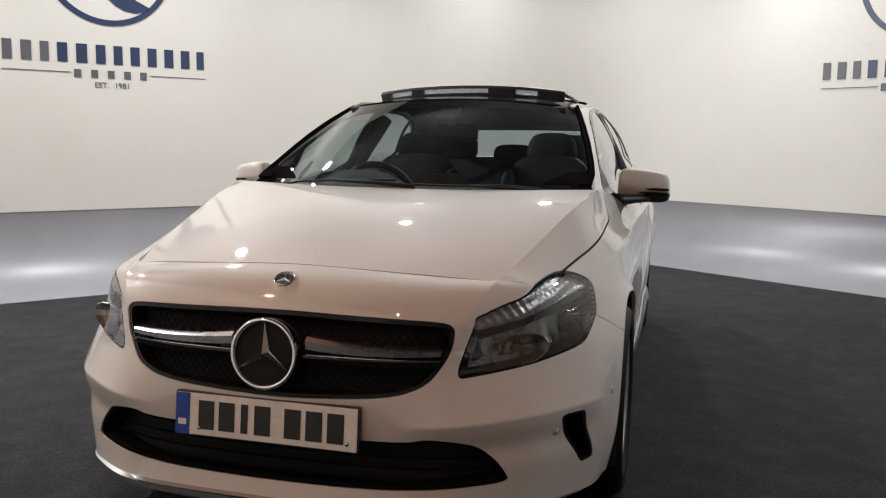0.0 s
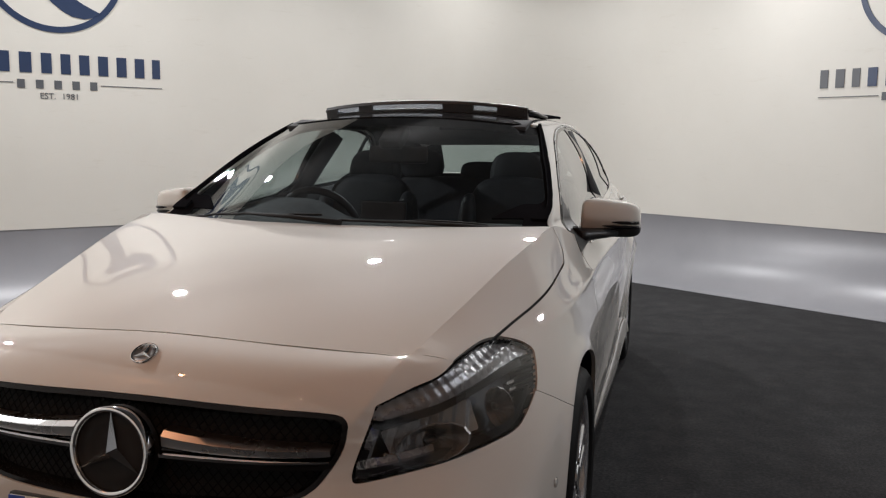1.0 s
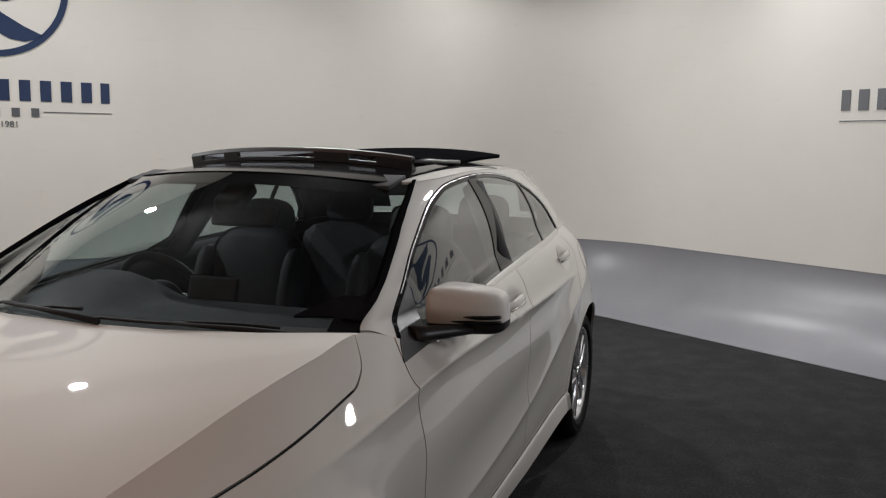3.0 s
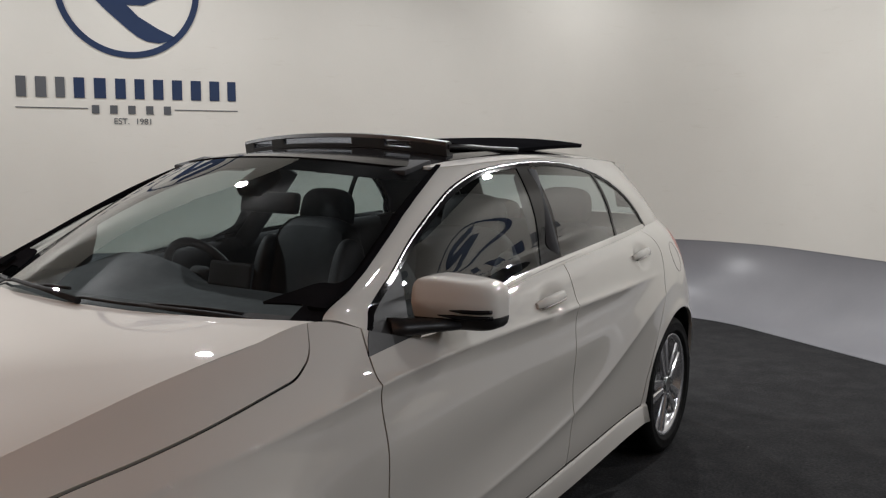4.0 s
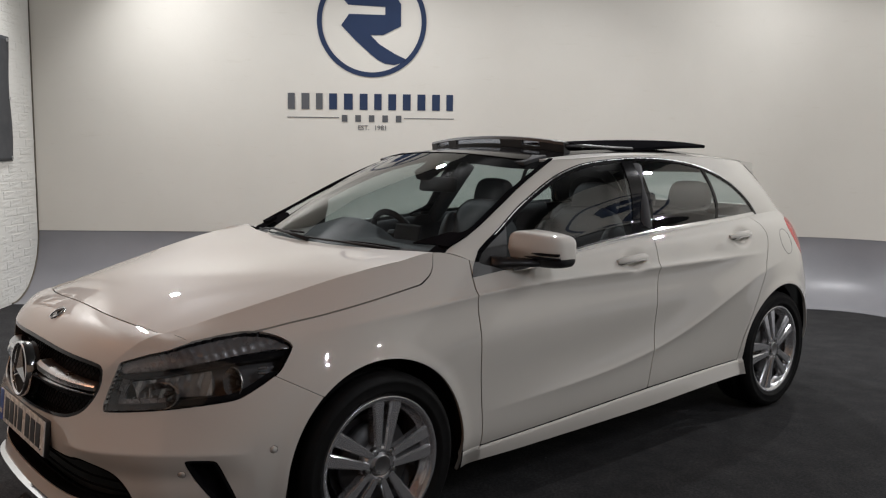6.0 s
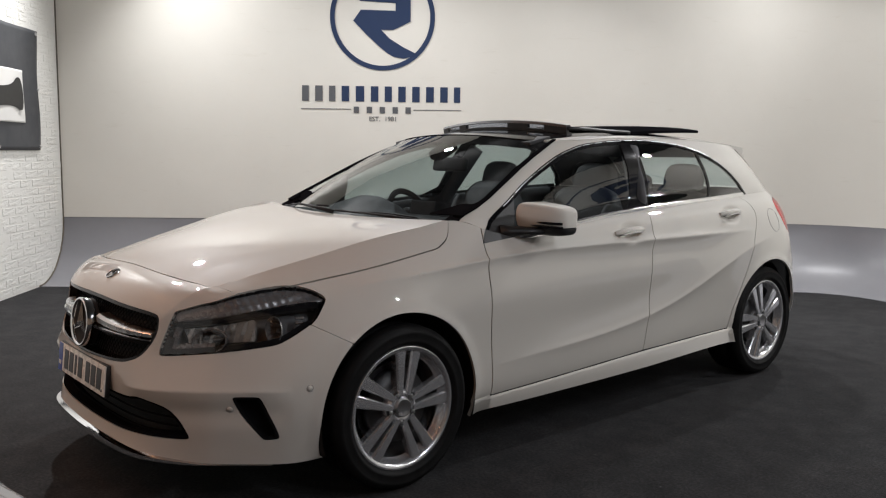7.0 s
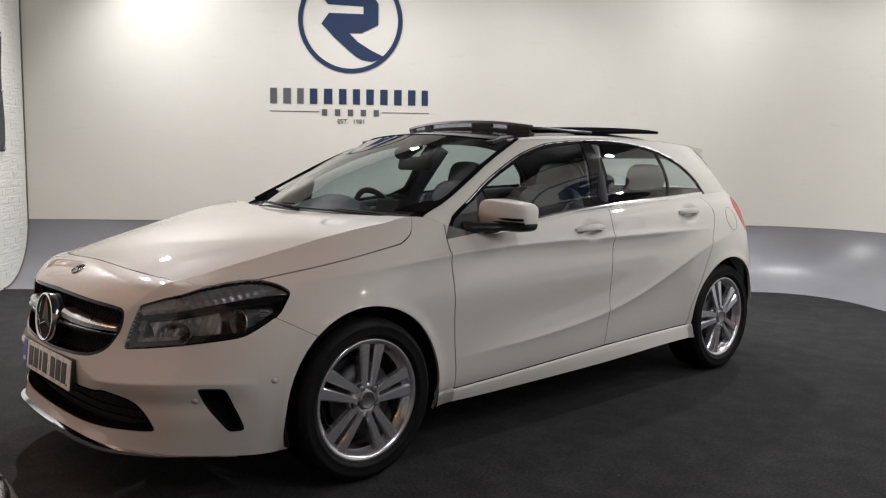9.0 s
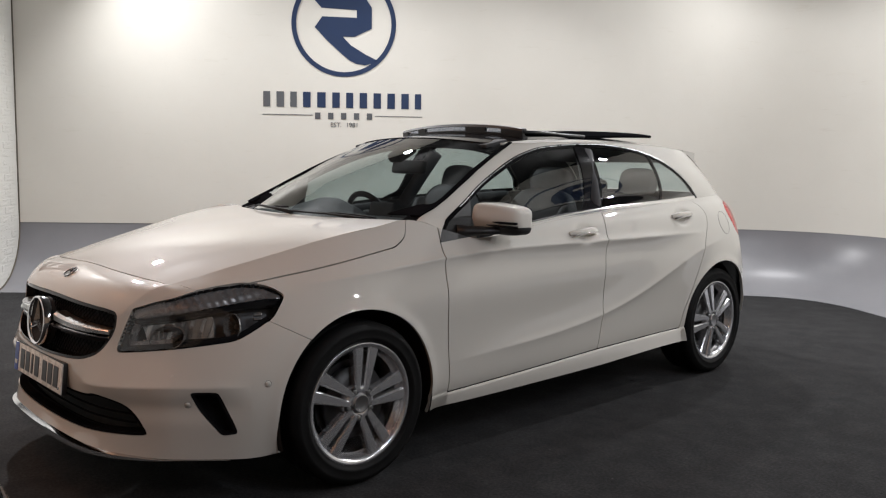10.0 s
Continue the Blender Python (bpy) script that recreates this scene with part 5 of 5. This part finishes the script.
bm = across(bmesh.new(), ((-0.012, 0.036), (-0.008, 0.048), (0.016, 0.051), (0.026, 0.045), (0.024, 0.037), (0.006, 0.034)))
vent = part("roof_vent", bm, M_BLACK, car, "black wind deflector raised at the open roof")
part("vent_lip", across(bmesh.new(), ((-0.004, 0.001), (-0.006, 0.013), (0.010, 0.016), (0.034, 0.012), (0.036, 0.001))), M_BLACK, vent)
net_ob = part("vent_net", across(bmesh.new(), ((0.002, 0.010), (-0.004, 0.036), (-0.002, 0.037), (0.004, 0.010)), -0.43, 0.43), glass_mat("dark_net", (0.62, 0.65, 0.70), 0.4), vent, "fine dark net under the bar")
net_ob.visible_shadow = False
for x0, x1 in ((-0.47, -0.415), (-0.30, -0.235), (0.10, 0.235), (0.34, 0.47)):
    part("vent_strut", across(bmesh.new(), ((-0.005, 0.008), (-0.010, 0.038), (0.010, 0.040), (0.014, 0.008)), x0, x1, 4), M_BLACK, vent)
for sd in (1, -1):
    bm = bmesh.new()
    tube(bm, [(sd * x, y, float(roof_z(x, y)) + h) for x, y, h in ((0.47, 1.35, 0.032), (0.475, 1.5, 0.026), (0.475, 1.65, 0.016), (0.475, 1.85, 0.010))], 0.009, 8)
    part("vent_arm", bm, M_BLACK, vent)
px_ = np.linspace(0, 0.475, 40)
py_ = np.linspace(1.72, 2.60, 70)
PX, PY = np.meshgrid(px_, py_, indexing="ij")
lift = 0.008 + 0.048 * (np.clip(PY - 1.72, 0, 1) / 0.88) ** 1.3
PG = np.stack([PX, PY, roof_z(PX, PY) + lift], -1)[:, ::-1]
f_lid = inside(rounded([(-0.9, 1.74), (0.9 * 0.5, 1.74), (0.468, 1.8), (0.458, 2.52), (0.44, 2.575), (-0.9, 2.60)], 1, 0.1), PG[..., 0], PG[..., 1])
panel("sliding_roof", PG, f_lid, M_FRIT, car, "black glass roof panel slid back and tilted", 0.014, 0, -1.0)

# --- roof spoiler over the rear window
bm = bmesh.new()
rings = []
for x in np.linspace(-0.50, 0.50, 41):
    k = abs(x) / 0.50
    y1 = 3.11 - 0.11 * k ** 2.5
    za, zb = float(roof_z(x, 2.84)), float(roof_z(x, 2.84)) - 0.050 - 0.014 * k
    rings.append([bm.verts.new((x, y, z)) for y, z in ((2.84, za + 0.003), (2.98, za - 0.011), (y1 - 0.02, zb + 0.010), (y1, zb), (y1 - 0.010, zb - 0.014 - 0.010 * k ** 6), (2.97, zb - 0.020 - 0.02 * k ** 6), (2.86, za - 0.03 - 0.02 * k ** 6))])
for r0, r1 in zip(rings, rings[1:]):
    for k in range(7):
        bm.faces.new((r0[k], r0[(k + 1) % 7], r1[(k + 1) % 7], r1[k]))
bm.faces.new(rings[0])
bm.faces.new(rings[-1])
bmesh.ops.recalc_face_normals(bm, faces=bm.faces)
part("roof_spoiler", smooth(bm, 40), M_PAINT, car, "white spoiler lip at the roof's rear edge")

# --- wipers and cowl
bm = bmesh.new()
rings = []
for x in np.linspace(-0.70, 0.70, 41):
    yb = 0.222 + 0.27 * (abs(x) / 0.725) ** 2 * 0.55
    zb = 0.988 - 0.012 * (x / 0.7) ** 2
    rings.append([bm.verts.new((x, yb - 0.02, zb - 0.020)), bm.verts.new((x, yb + 0.005, zb - 0.010)), bm.verts.new((x, yb + 0.075, zb + 0.012)), bm.verts.new((x, yb + 0.10, zb - 0.02))])
for r0, r1 in zip(rings, rings[1:]):
    for k in range(3):
        bm.faces.new((r0[k], r0[k + 1], r1[k + 1], r1[k]))
bmesh.ops.recalc_face_normals(bm, faces=bm.faces)
part("cowl", smooth(bm, 50), M_VOID, car, "black cowl panel below the windscreen")


def on_screen(x, u):
    """A point on the windscreen at a side offset and a share of its height."""
    best = np.argmin(np.abs(S[:, int(u * 109), 0] - abs(x)) + (SY[:, int(u * 109)] > 1.4) * 9)
    p = S[best, int(u * 109)]
    n = NS[best, int(u * 109)]
    return Vector((math.copysign(p[0], x) if x else 0, p[1], p[2])), Vector((math.copysign(n[0], x), n[1], n[2]))


for x0, x1, u0, u1 in ((-0.60, -0.02, 0.022, 0.052), (0.02, 0.52, 0.018, 0.036)):
    bm = bmesh.new()
    blade = []
    for u in np.linspace(0, 1, 13):
        p_, n_ = on_screen(x0 + (x1 - x0) * u, u0 + (u1 - u0) * u)
        blade.append(p_ + n_ * 0.010)
    tube(bm, blade, 0.0042, 6)
    w_ = part("wiper", bm, M_VOID, car, "black wiper lying on the windscreen")
    bm = bmesh.new()
    mid_, nn = on_screen((x0 + x1) / 2, (u0 + u1) / 2)
    foot_, n2 = on_screen(x1 + 0.08, 0.0)
    tube(bm, [foot_ + n2 * 0.012, (foot_ + mid_) / 2 + nn * 0.016, mid_ + nn * 0.012], [0.009, 0.007, 0.005], 8)
    part("wiper_arm", bm, M_VOID, w_)


# ---------------------------------------------------------------- the car: cabin
M_CLOTH = varied("black_seat_cloth", (0.013, 0.013, 0.016), (0.020, 0.020, 0.024), 10, (0.7, 0.9), relief=0.3, fine=700)
M_LEATHER = varied("black_leather", (0.012, 0.012, 0.014), (0.019, 0.019, 0.022), 12, (0.5, 0.7), relief=0.2, fine=500)
M_DASH = varied("dark_dashboard_vinyl", (0.018, 0.019, 0.021), (0.028, 0.029, 0.032), 8, (0.7, 0.9), relief=0.2, fine=600)
for m_ in (M_DASH, M_LEATHER, M_CLOTH):
    m_.node_tree.nodes["Principled BSDF"].inputs["Specular IOR Level"].default_value = 0.2
M_HEADLINE = varied("dark_headlining", (0.025, 0.025, 0.027), (0.037, 0.037, 0.039), 6, (0.8, 0.95), relief=0.2, fine=500)


def cushion(name, centre, size, parent, material=None, power=3.5, tilt=0.0, taper=0.0, label=""):
    """A padded block with full, rounded edges."""
    bm = bmesh.new()
    bmesh.ops.create_cube(bm, size=2.0)
    bmesh.ops.subdivide_edges(bm, edges=bm.edges, cuts=7, use_grid_fill=True)
    for v in bm.verts:
        c = v.co.copy()
        k = max(abs(c.x), abs(c.y), abs(c.z))
        ln = (abs(c.x) ** power + abs(c.y) ** power + abs(c.z) ** power) ** (1 / power)
        c = c / ln * k
        v.co = Vector((c.x * size[0] / 2 * (1 - taper * c.z), c.y * size[1] / 2, c.z * size[2] / 2))
    bm.transform(Matrix.Translation(centre) @ Matrix.Rotation(radians(tilt), 4, "X"))
    return part(name, smooth(bm, 80), material or M_CLOTH, parent, label)


def front_seat(x):
    s_ = cushion("front_seat", (x, 1.28, 0.50), (0.50, 0.52, 0.16), car, M_LEATHER, 4, 6, 0, "black front seat with a headrest")
    cushion("backrest", (x, 1.60, 0.80), (0.48, 0.15, 0.62), s_, M_LEATHER, 4, -14, 0.10)
    cushion("bolster", (x - 0.21, 1.56, 0.78), (0.09, 0.18, 0.50), s_, M_LEATHER, 3, -14)
    cushion("bolster", (x + 0.21, 1.56, 0.78), (0.09, 0.18, 0.50), s_, M_LEATHER, 3, -14)
    cushion("headrest", (x, 1.715, 1.130), (0.265, 0.11, 0.185), s_, M_LEATHER, 3.2, -10, 0.08)
    for dx in (-0.06, 0.06):
        bm = bmesh.new()
        tube(bm, [(x + dx, 1.68, 1.00), (x + dx, 1.71, 1.10)], 0.006, 8)
        part("headrest_post", bm, M_SATIN, s_)
    return s_


for sx in (-0.365, 0.365):
    front_seat(sx)
bench = cushion("rear_bench", (0, 2.17, 0.50), (1.30, 0.50, 0.18), car, M_CLOTH, 5, 4, 0, "black rear bench with three headrests")
cushion("bench_back", (0, 2.48, 0.79), (1.28, 0.14, 0.56), bench, M_CLOTH, 6, -18)
for sx, zz in ((-0.37, 1.135), (0.0, 1.10), (0.37, 1.135)):
    cushion("headrest", (sx, 2.55, zz), (0.26, 0.09, 0.17 if sx else 0.11), bench, M_CLOTH, 3.4, -12, 0.05)
cushion("parcel_shelf", (0, 2.83, 0.985), (1.06, 0.50, 0.03), car, M_CLOTH, 6)

# dashboard and its cowl
bm = bmesh.new()
rings = []
for x in np.linspace(-0.73, 0.73, 33):
    k = 1 - 0.10 * (x / 0.73) ** 2
    hump = 0.075 * math.exp(-((x + 0.37) / 0.20) ** 4)
    f0 = 0.25 + 0.19 * (abs(x) / 0.73) ** 2
    ring = [(f0 + 0.03, 0.955), (f0 + 0.14, 0.962), (0.62, 0.968 + hump * 0.55), (0.74, 0.965 + hump), (0.82, 0.945 + hump * 0.8), (0.85, 0.90), (0.83, 0.80), (0.86, 0.72), (0.80, 0.60), (0.55, 0.55)]
    rings.append([bm.verts.new((x * 0.985, yy, zz * (0.985 + 0.015 * k))) for yy, zz in ring])
for r0, r1 in zip(rings, rings[1:]):
    for k in range(9):
        bm.faces.new((r0[k], r0[k + 1], r1[k + 1], r1[k]))
bmesh.ops.recalc_face_normals(bm, faces=bm.faces)
dash = part("dashboard", smooth(bm, 50), M_DASH, car, "black dashboard")
bm = bmesh.new()
box(bm, (0.0, 0.80, 0.990), (0.19, 0.012, 0.085), 0.01, Matrix.Rotation(radians(-12), 3, "X"))
part("display", bm, M_DASH, dash, "small dark display standing on the dashboard")
for sx in (-0.10, 0.0, 0.10):
    bm = bmesh.new()
    revolve(bm, [(0.0, 0.036), (0.008, 0.040), (0.014, 0.036), (0.010, 0.028), (0.0, 0.006)], 24, "z")
    bm.transform(frame_on((sx, 0.855, 0.86), (0, 1, 0.25)))
    part("air_vent", bm, M_SATIN, dash)
bm = bmesh.new()
box(bm, (0, 1.18, 0.50), (0.22, 0.75, 0.26), 0.04)
part("centre_console", smooth(bm), M_DASH, car, "")

# steering wheel, right-hand drive
wm = frame_on((-0.37, 1.03, 0.890), (0, 0.92, 0.40), (0, 0, 1))
bm = bmesh.new()
tube(bm, [wm @ Vector((0.183 * math.cos(t), 0.183 * math.sin(t), 0)) for t in np.linspace(0, 2 * math.pi, 40, endpoint=False).tolist()], 0.0165, 10, True)
steer = part("steering_wheel", bm, M_LEATHER, car, "black steering wheel")
bm = bmesh.new()
revolve(bm, [(-0.03, 0.075), (0.0, 0.085), (0.022, 0.070), (0.03, 0.04), (0.032, 0.0)], 28, "z")
bm.transform(wm)
part("wheel_boss", bm, M_DASH, steer)
for t in (0.05, math.pi - 0.05, -math.pi / 2):
    bm = bmesh.new()
    tube(bm, [wm @ Vector((0.07 * math.cos(t), 0.07 * math.sin(t), 0.005)), wm @ Vector((0.178 * math.cos(t), 0.178 * math.sin(t), 0.0))], [0.024, 0.016], 8)
    part("wheel_spoke", bm, M_SATIN, steer)

# mirror in the cabin, sensor housing and sun visors
bm = bmesh.new()
box(bm, (0, 0.985, 1.212), (0.25, 0.035, 0.072), 0.016, Matrix.Rotation(radians(-12), 3, "X"), 3)
imir = part("rear_view_mirror", smooth(bm, 50), M_LEATHER, car, "black rear-view mirror under the windscreen's top")
bm = bmesh.new()
box(bm, (0, 0.935, 1.282), (0.10, 0.13, 0.05), 0.018, Matrix.Rotation(radians(29), 3, "X"), 3)
part("sensor_housing", smooth(bm, 50), M_VOID, imir)
for sx in (-0.34, 0.34):
    bm = bmesh.new()
    box(bm, (sx, 1.10, 1.335), (0.36, 0.15, 0.018), 0.007, Matrix.Rotation(radians(12), 3, "X"))
    part("sun_visor", smooth(bm), M_HEADLINE, car)

# door cards and headlining
for sd in (1, -1):
    bm = bmesh.new()
    rings = []
    for y in np.linspace(0.50, 2.52, 30):
        x, _, z = on_belt(y)
        rings.append([bm.verts.new((sd * a, y, b)) for a, b in ((x - 0.020, z - 0.004), (x - 0.055, z - 0.010), (x - 0.075, z - 0.06), (x - 0.085, 0.72), (x - 0.10, 0.62), (x - 0.075, 0.35))])
    for r0, r1 in zip(rings, rings[1:]):
        for k in range(5):
            bm.faces.new((r0[k], r0[k + 1], r1[k + 1], r1[k]))
    part("door_card", smooth(bm, 50), M_DASH, car, "black inner door panel")
    # inner skin of the pillars, dark, set behind the white rail
    panel("pillar_lining", S - NS * 0.022, least(-f_ws - 0.014, -f_dlo - 0.010, -f_rw - 0.01), M_HEADLINE, car, "", 0.0, sd)
    panel("mirror_corner_trim", S - NS * 0.028, least(f_dlo + 0.02, sail(SZ) + 0.115 - 0.55 * np.clip(SZ - 1.0, 0, 0.3) - SY), M_HEADLINE, car, "", 0.0, sd)
    bm = bmesh.new()
    bp = [(1.56, 0.62), (1.575, 0.92), (1.66, 1.15), (1.715, 1.30)]
    tube(bm, [(sd * (0.80 - 0.02 - 0.55 * max(0, z - 0.94)), y, z) for y, z in bp], 0.045, 10)
    part("belt_pillar", bm, M_HEADLINE, car)
lin = RG.copy()
lin[..., 2] -= 0.035 + 0.05 * np.clip((lin[..., 1] - 2.2) / 0.6, 0, 1)
panel("headlining", lin, least(f_roof - 0.03, -f_hole + 0.02), M_HEADLINE, car, "", 0.0, 0, -1.0)


# ---------------------------------------------------------------- wall signs
def wall_pose(point, along, out):
    """A pose on the wall: x along it, y up, z towards the room."""
    x = Vector((along.x, along.y, 0))
    z = Vector((-out.x, -out.y, 0))
    return Matrix.Translation((point.x, point.y, 0)) @ Matrix((x, Vector((0, 0, 1)), z)).transposed().to_4x4()


def bar(parent, m, x0, x1, z0, z1, material, name="sign_bar", thick=0.003, r=0.0):
    bm = bmesh.new()
    box(bm, ((x0 + x1) / 2, (z0 + z1) / 2, 0.001 + thick / 2), (x1 - x0, z1 - z0, thick), r)
    bm.transform(m)
    return part(name, bm, material, parent)


def text_mesh(body, size):
    cu = bpy.data.curves.new("lettering", "FONT")
    cu.body, cu.size, cu.extrude = body, size, 0.001
    cu.align_x = "CENTER"
    ob = bpy.data.objects.new("lettering", cu)
    scene.collection.objects.link(ob)
    bpy.context.view_layer.update()
    me = bpy.data.meshes.new_from_object(ob.evaluated_get(bpy.context.evaluated_depsgraph_get()))
    bpy.data.objects.remove(ob)
    return me


def wall_sign(edge, along, out, shift):
    origin = edge + out * (COVE - 0.003) + along * shift
    m = wall_pose(origin, along, out)
    sign = thing("wall_sign", "navy and grey vinyl wall sign: ring emblem over bars", "sign", "signs on the studio wall")
    c = Vector((0.279, 2.545))
    bm = bmesh.new()
    n = 96
    vs = []
    for r in (0.457, 0.502):
        for zz in (0.001, 0.005):
            vs.append([bm.verts.new((c.x + r * math.cos(2 * math.pi * k / n), c.y + r * math.sin(2 * math.pi * k / n), zz)) for k in range(n)])
    for a, b in ((0, 1), (1, 3), (3, 2), (2, 0)):
        for k in range(n):
            bm.faces.new((vs[a][k], vs[a][(k + 1) % n], vs[b][(k + 1) % n], vs[b][k]))
    bmesh.ops.recalc_face_normals(bm, faces=bm.faces)
    bm.transform(m)
    part("sign_ring", bm, M_NAVY, sign, "navy ring")
    u = 0.00181
    shape = [(-119, 82), (68, 74), (68, 34), (-115, 37), (-155, -20), (-85, -92), (-7, -161), (30, -190), (63, -207), (113, -214), (150, -205), (183, -189), (113, -156), (38, -111), (-7, -66), (58, -66), (148, -21), (148, 89), (105, 150), (60, 165), (-195, 165)]
    bm = bmesh.new()
    prism(bm, [(c.x + a * u, c.y + b * u) for a, b in shape], 0.004, m @ Matrix.Translation((0, 0, 0.001)))
    part("sign_shape", bm, M_NAVY, sign, "angular navy shape")
    widths = [0.9, 1, 0.85, 1, 1.12, 1.0, 0.95, 1, 1, 1.02, 1, 0.85]
    total, x = 1.553, -0.507
    unit = total / (sum(widths) + 0.34 * 11)
    for k, w in enumerate(widths):
        mat = M_GREYVINYL if k < 3 else M_NAVY
        bar(sign, m, x + 0.14 * w * unit, x + 0.86 * w * unit, 1.745, 1.892, mat)
        x += (w + 0.34) * unit
    for k in range(5):
        cx = 0.028 + k * 0.1255
        bar(sign, m, cx - 0.026, cx + 0.026, 1.634, 1.696, M_GREYVINYL)
    bar(sign, m, -0.503, -0.022, 1.668, 1.674, M_GREYVINYL, "sign_line")
    bar(sign, m, 0.582, 1.046, 1.668, 1.674, M_GREYVINYL, "sign_line")
    for word, cx in (("EST.", 0.205), ("1981", 0.362)):
        me = text_mesh(word, 0.062)
        me.transform(m @ Matrix.Translation((cx, 1.560, 0.003)))
        part("sign_lettering", me, M_GREYVINYL, sign)
    return sign


wall_sign(EDGE_A, DIR_A, OUT_A, 0.0)
wall_sign(EDGE_B, DIR_B, OUT_B, 0.848)

# ---------------------------------------------------------------- banner on the white wall
M_BANNER = varied("dark_banner_cloth", (0.035, 0.037, 0.042), (0.055, 0.057, 0.062), 4, (0.5, 0.7), relief=0.15, fine=120)
M_PRINT = varied("white_print", (0.62, 0.61, 0.58), (0.68, 0.67, 0.64), 4, (0.5, 0.6))
banner = thing("banner", "dark cloth banner with a white panel, on the white wall", "banner")


def side_point(u, z, off):
    p = SIDE_A + SIDE_DIR * u + DIR_A * off
    return Vector((p.x, p.y, z))


def cloth(name, u0, u1, z0, z1, off, material, wave, parent, label=""):
    verts, faces = [], []
    nu, nz = 40, 30
    for i in range(nu + 1):
        for j in range(nz + 1):
            u, z = u0 + (u1 - u0) * i / nu, z0 + (z1 - z0) * j / nz
            e = 4 * (i / nu) * (1 - i / nu)
            ripple = wave * (0.5 + 0.5 * math.sin(9 * u + 2.3 * z) * math.sin(4.1 * z + 1)) * (0.3 + 0.7 * e)
            uu = u + (0.014 * math.sin(7.5 * z) if i in (0, nu) else 0)
            verts.append(side_point(uu, z, off + ripple))
    n = nz + 1
    for i in range(nu):
        for j in range(nz):
            faces.append((i * n + j, (i + 1) * n + j, (i + 1) * n + j + 1, i * n + j + 1))
    ob = part(name, mesh_from(name, verts, faces), material, parent, label)
    sol = ob.modifiers.new("cloth", "SOLIDIFY")
    sol.thickness, sol.offset = 0.004, 0
    return ob


cloth("banner_cloth", -0.11, 1.45, 1.243, 2.30, 0.012, M_BANNER, 0.016, banner)
cloth("banner_panel", 0.20, 1.20, 1.478, 1.925, 0.022, M_PRINT, 0.016, banner, "white printed panel")
bm = bmesh.new()
prism(bm, rounded([(0.24, 1.56), (0.40, 1.62), (0.80, 1.60), (1.05, 1.55), (1.08, 1.66), (0.80, 1.76), (0.45, 1.78), (0.33, 1.88), (0.25, 1.80)], 2).tolist(), 0.002,
      Matrix(((SIDE_DIR.x, 0, DIR_A.x, SIDE_A.x + DIR_A.x * 0.040), (SIDE_DIR.y, 0, DIR_A.y, SIDE_A.y + DIR_A.y * 0.040), (0, 1, 0, 0), (0, 0, 0, 1))))
part("banner_shape", bm, M_INK, banner, "plain dark shape")
for u, z in ((-0.085, 2.27), (0.67, 2.27), (1.42, 2.27), (-0.085, 1.78), (-0.085, 1.27), (0.67, 1.27), (1.42, 1.27)):
    bm = bmesh.new()
    revolve(bm, [(0.0, 0.016), (0.006, 0.014), (0.006, 0.007), (0.0, 0.006)], 16, "z")
    bm.transform(Matrix.Translation(side_point(u, z, 0.022)) @ Matrix(((SIDE_DIR.x, 0, DIR_A.x), (SIDE_DIR.y, 0, DIR_A.y), (0, 1, 0))).to_4x4())
    part("eyelet", bm, M_SATIN, banner)


# ---------------------------------------------------------------- a second car, whose corner stands beside the camera's way
M_GREYPAINT = car_paint("silver_car_paint", (0.17, 0.172, 0.178))
other = copy_thing(car, Matrix.Translation((2.149, -2.491, 0.0)) @ Matrix.Rotation(radians(-131.3), 4, "Z") @ Matrix.Diagonal((1.0, 1.0, 1.035, 1.0)))
tagged(other, "silver grey hatchback standing with its nose towards the studio", "car")
for ob in other.children_recursive:
    if ob.data and ob.data.materials and ob.data.materials[0] == M_PAINT:
        ob.material_slots[0].link = "OBJECT"
        ob.material_slots[0].material = M_GREYPAINT


# ---------------------------------------------------------------- painted bricks of the side wall
west = bpy.data.objects["wall_west"]
rnd = random.Random(7)
shapes = []
for k in range(5):
    bm = bmesh.new()
    box(bm, (0, 0, 0), (0.214, 0.010, 0.066), 0.004, None, 1)
    for v in bm.verts:
        v.co += Vector((rnd.uniform(-1, 1) * 0.003, rnd.uniform(-1, 1) * 0.0015, rnd.uniform(-1, 1) * 0.002))
    me = bpy.data.meshes.new("brick")
    bm.to_mesh(me)
    bm.free()
    me.materials.append(M_BRICK)
    shapes.append(me)
turn = Matrix(((SIDE_DIR.x, DIR_A.x, 0), (SIDE_DIR.y, DIR_A.y, 0), (0, 0, 1))).to_4x4()
for row in range(42):
    z = 0.045 + row * 0.0755
    for col in range(8):
        u = -0.50 + col * 0.226 + (0.113 if row % 2 else 0)
        if u - 0.11 < -COVE + math.sqrt(max(0.0, COVE ** 2 - max(0.0, COVE - z) ** 2)) * 0 - 0.01 and z < 0.2:
            continue
        if u > 1.25:
            continue
        p = side_point(u, z, -0.0046 + rnd.uniform(0, 0.0016))
        ob = new("brick", shapes[rnd.randrange(5)])
        ob.parent = west
        ob.matrix_basis = Matrix.Translation(p) @ turn @ Matrix.Rotation(rnd.uniform(-0.012, 0.012), 4, "Z")
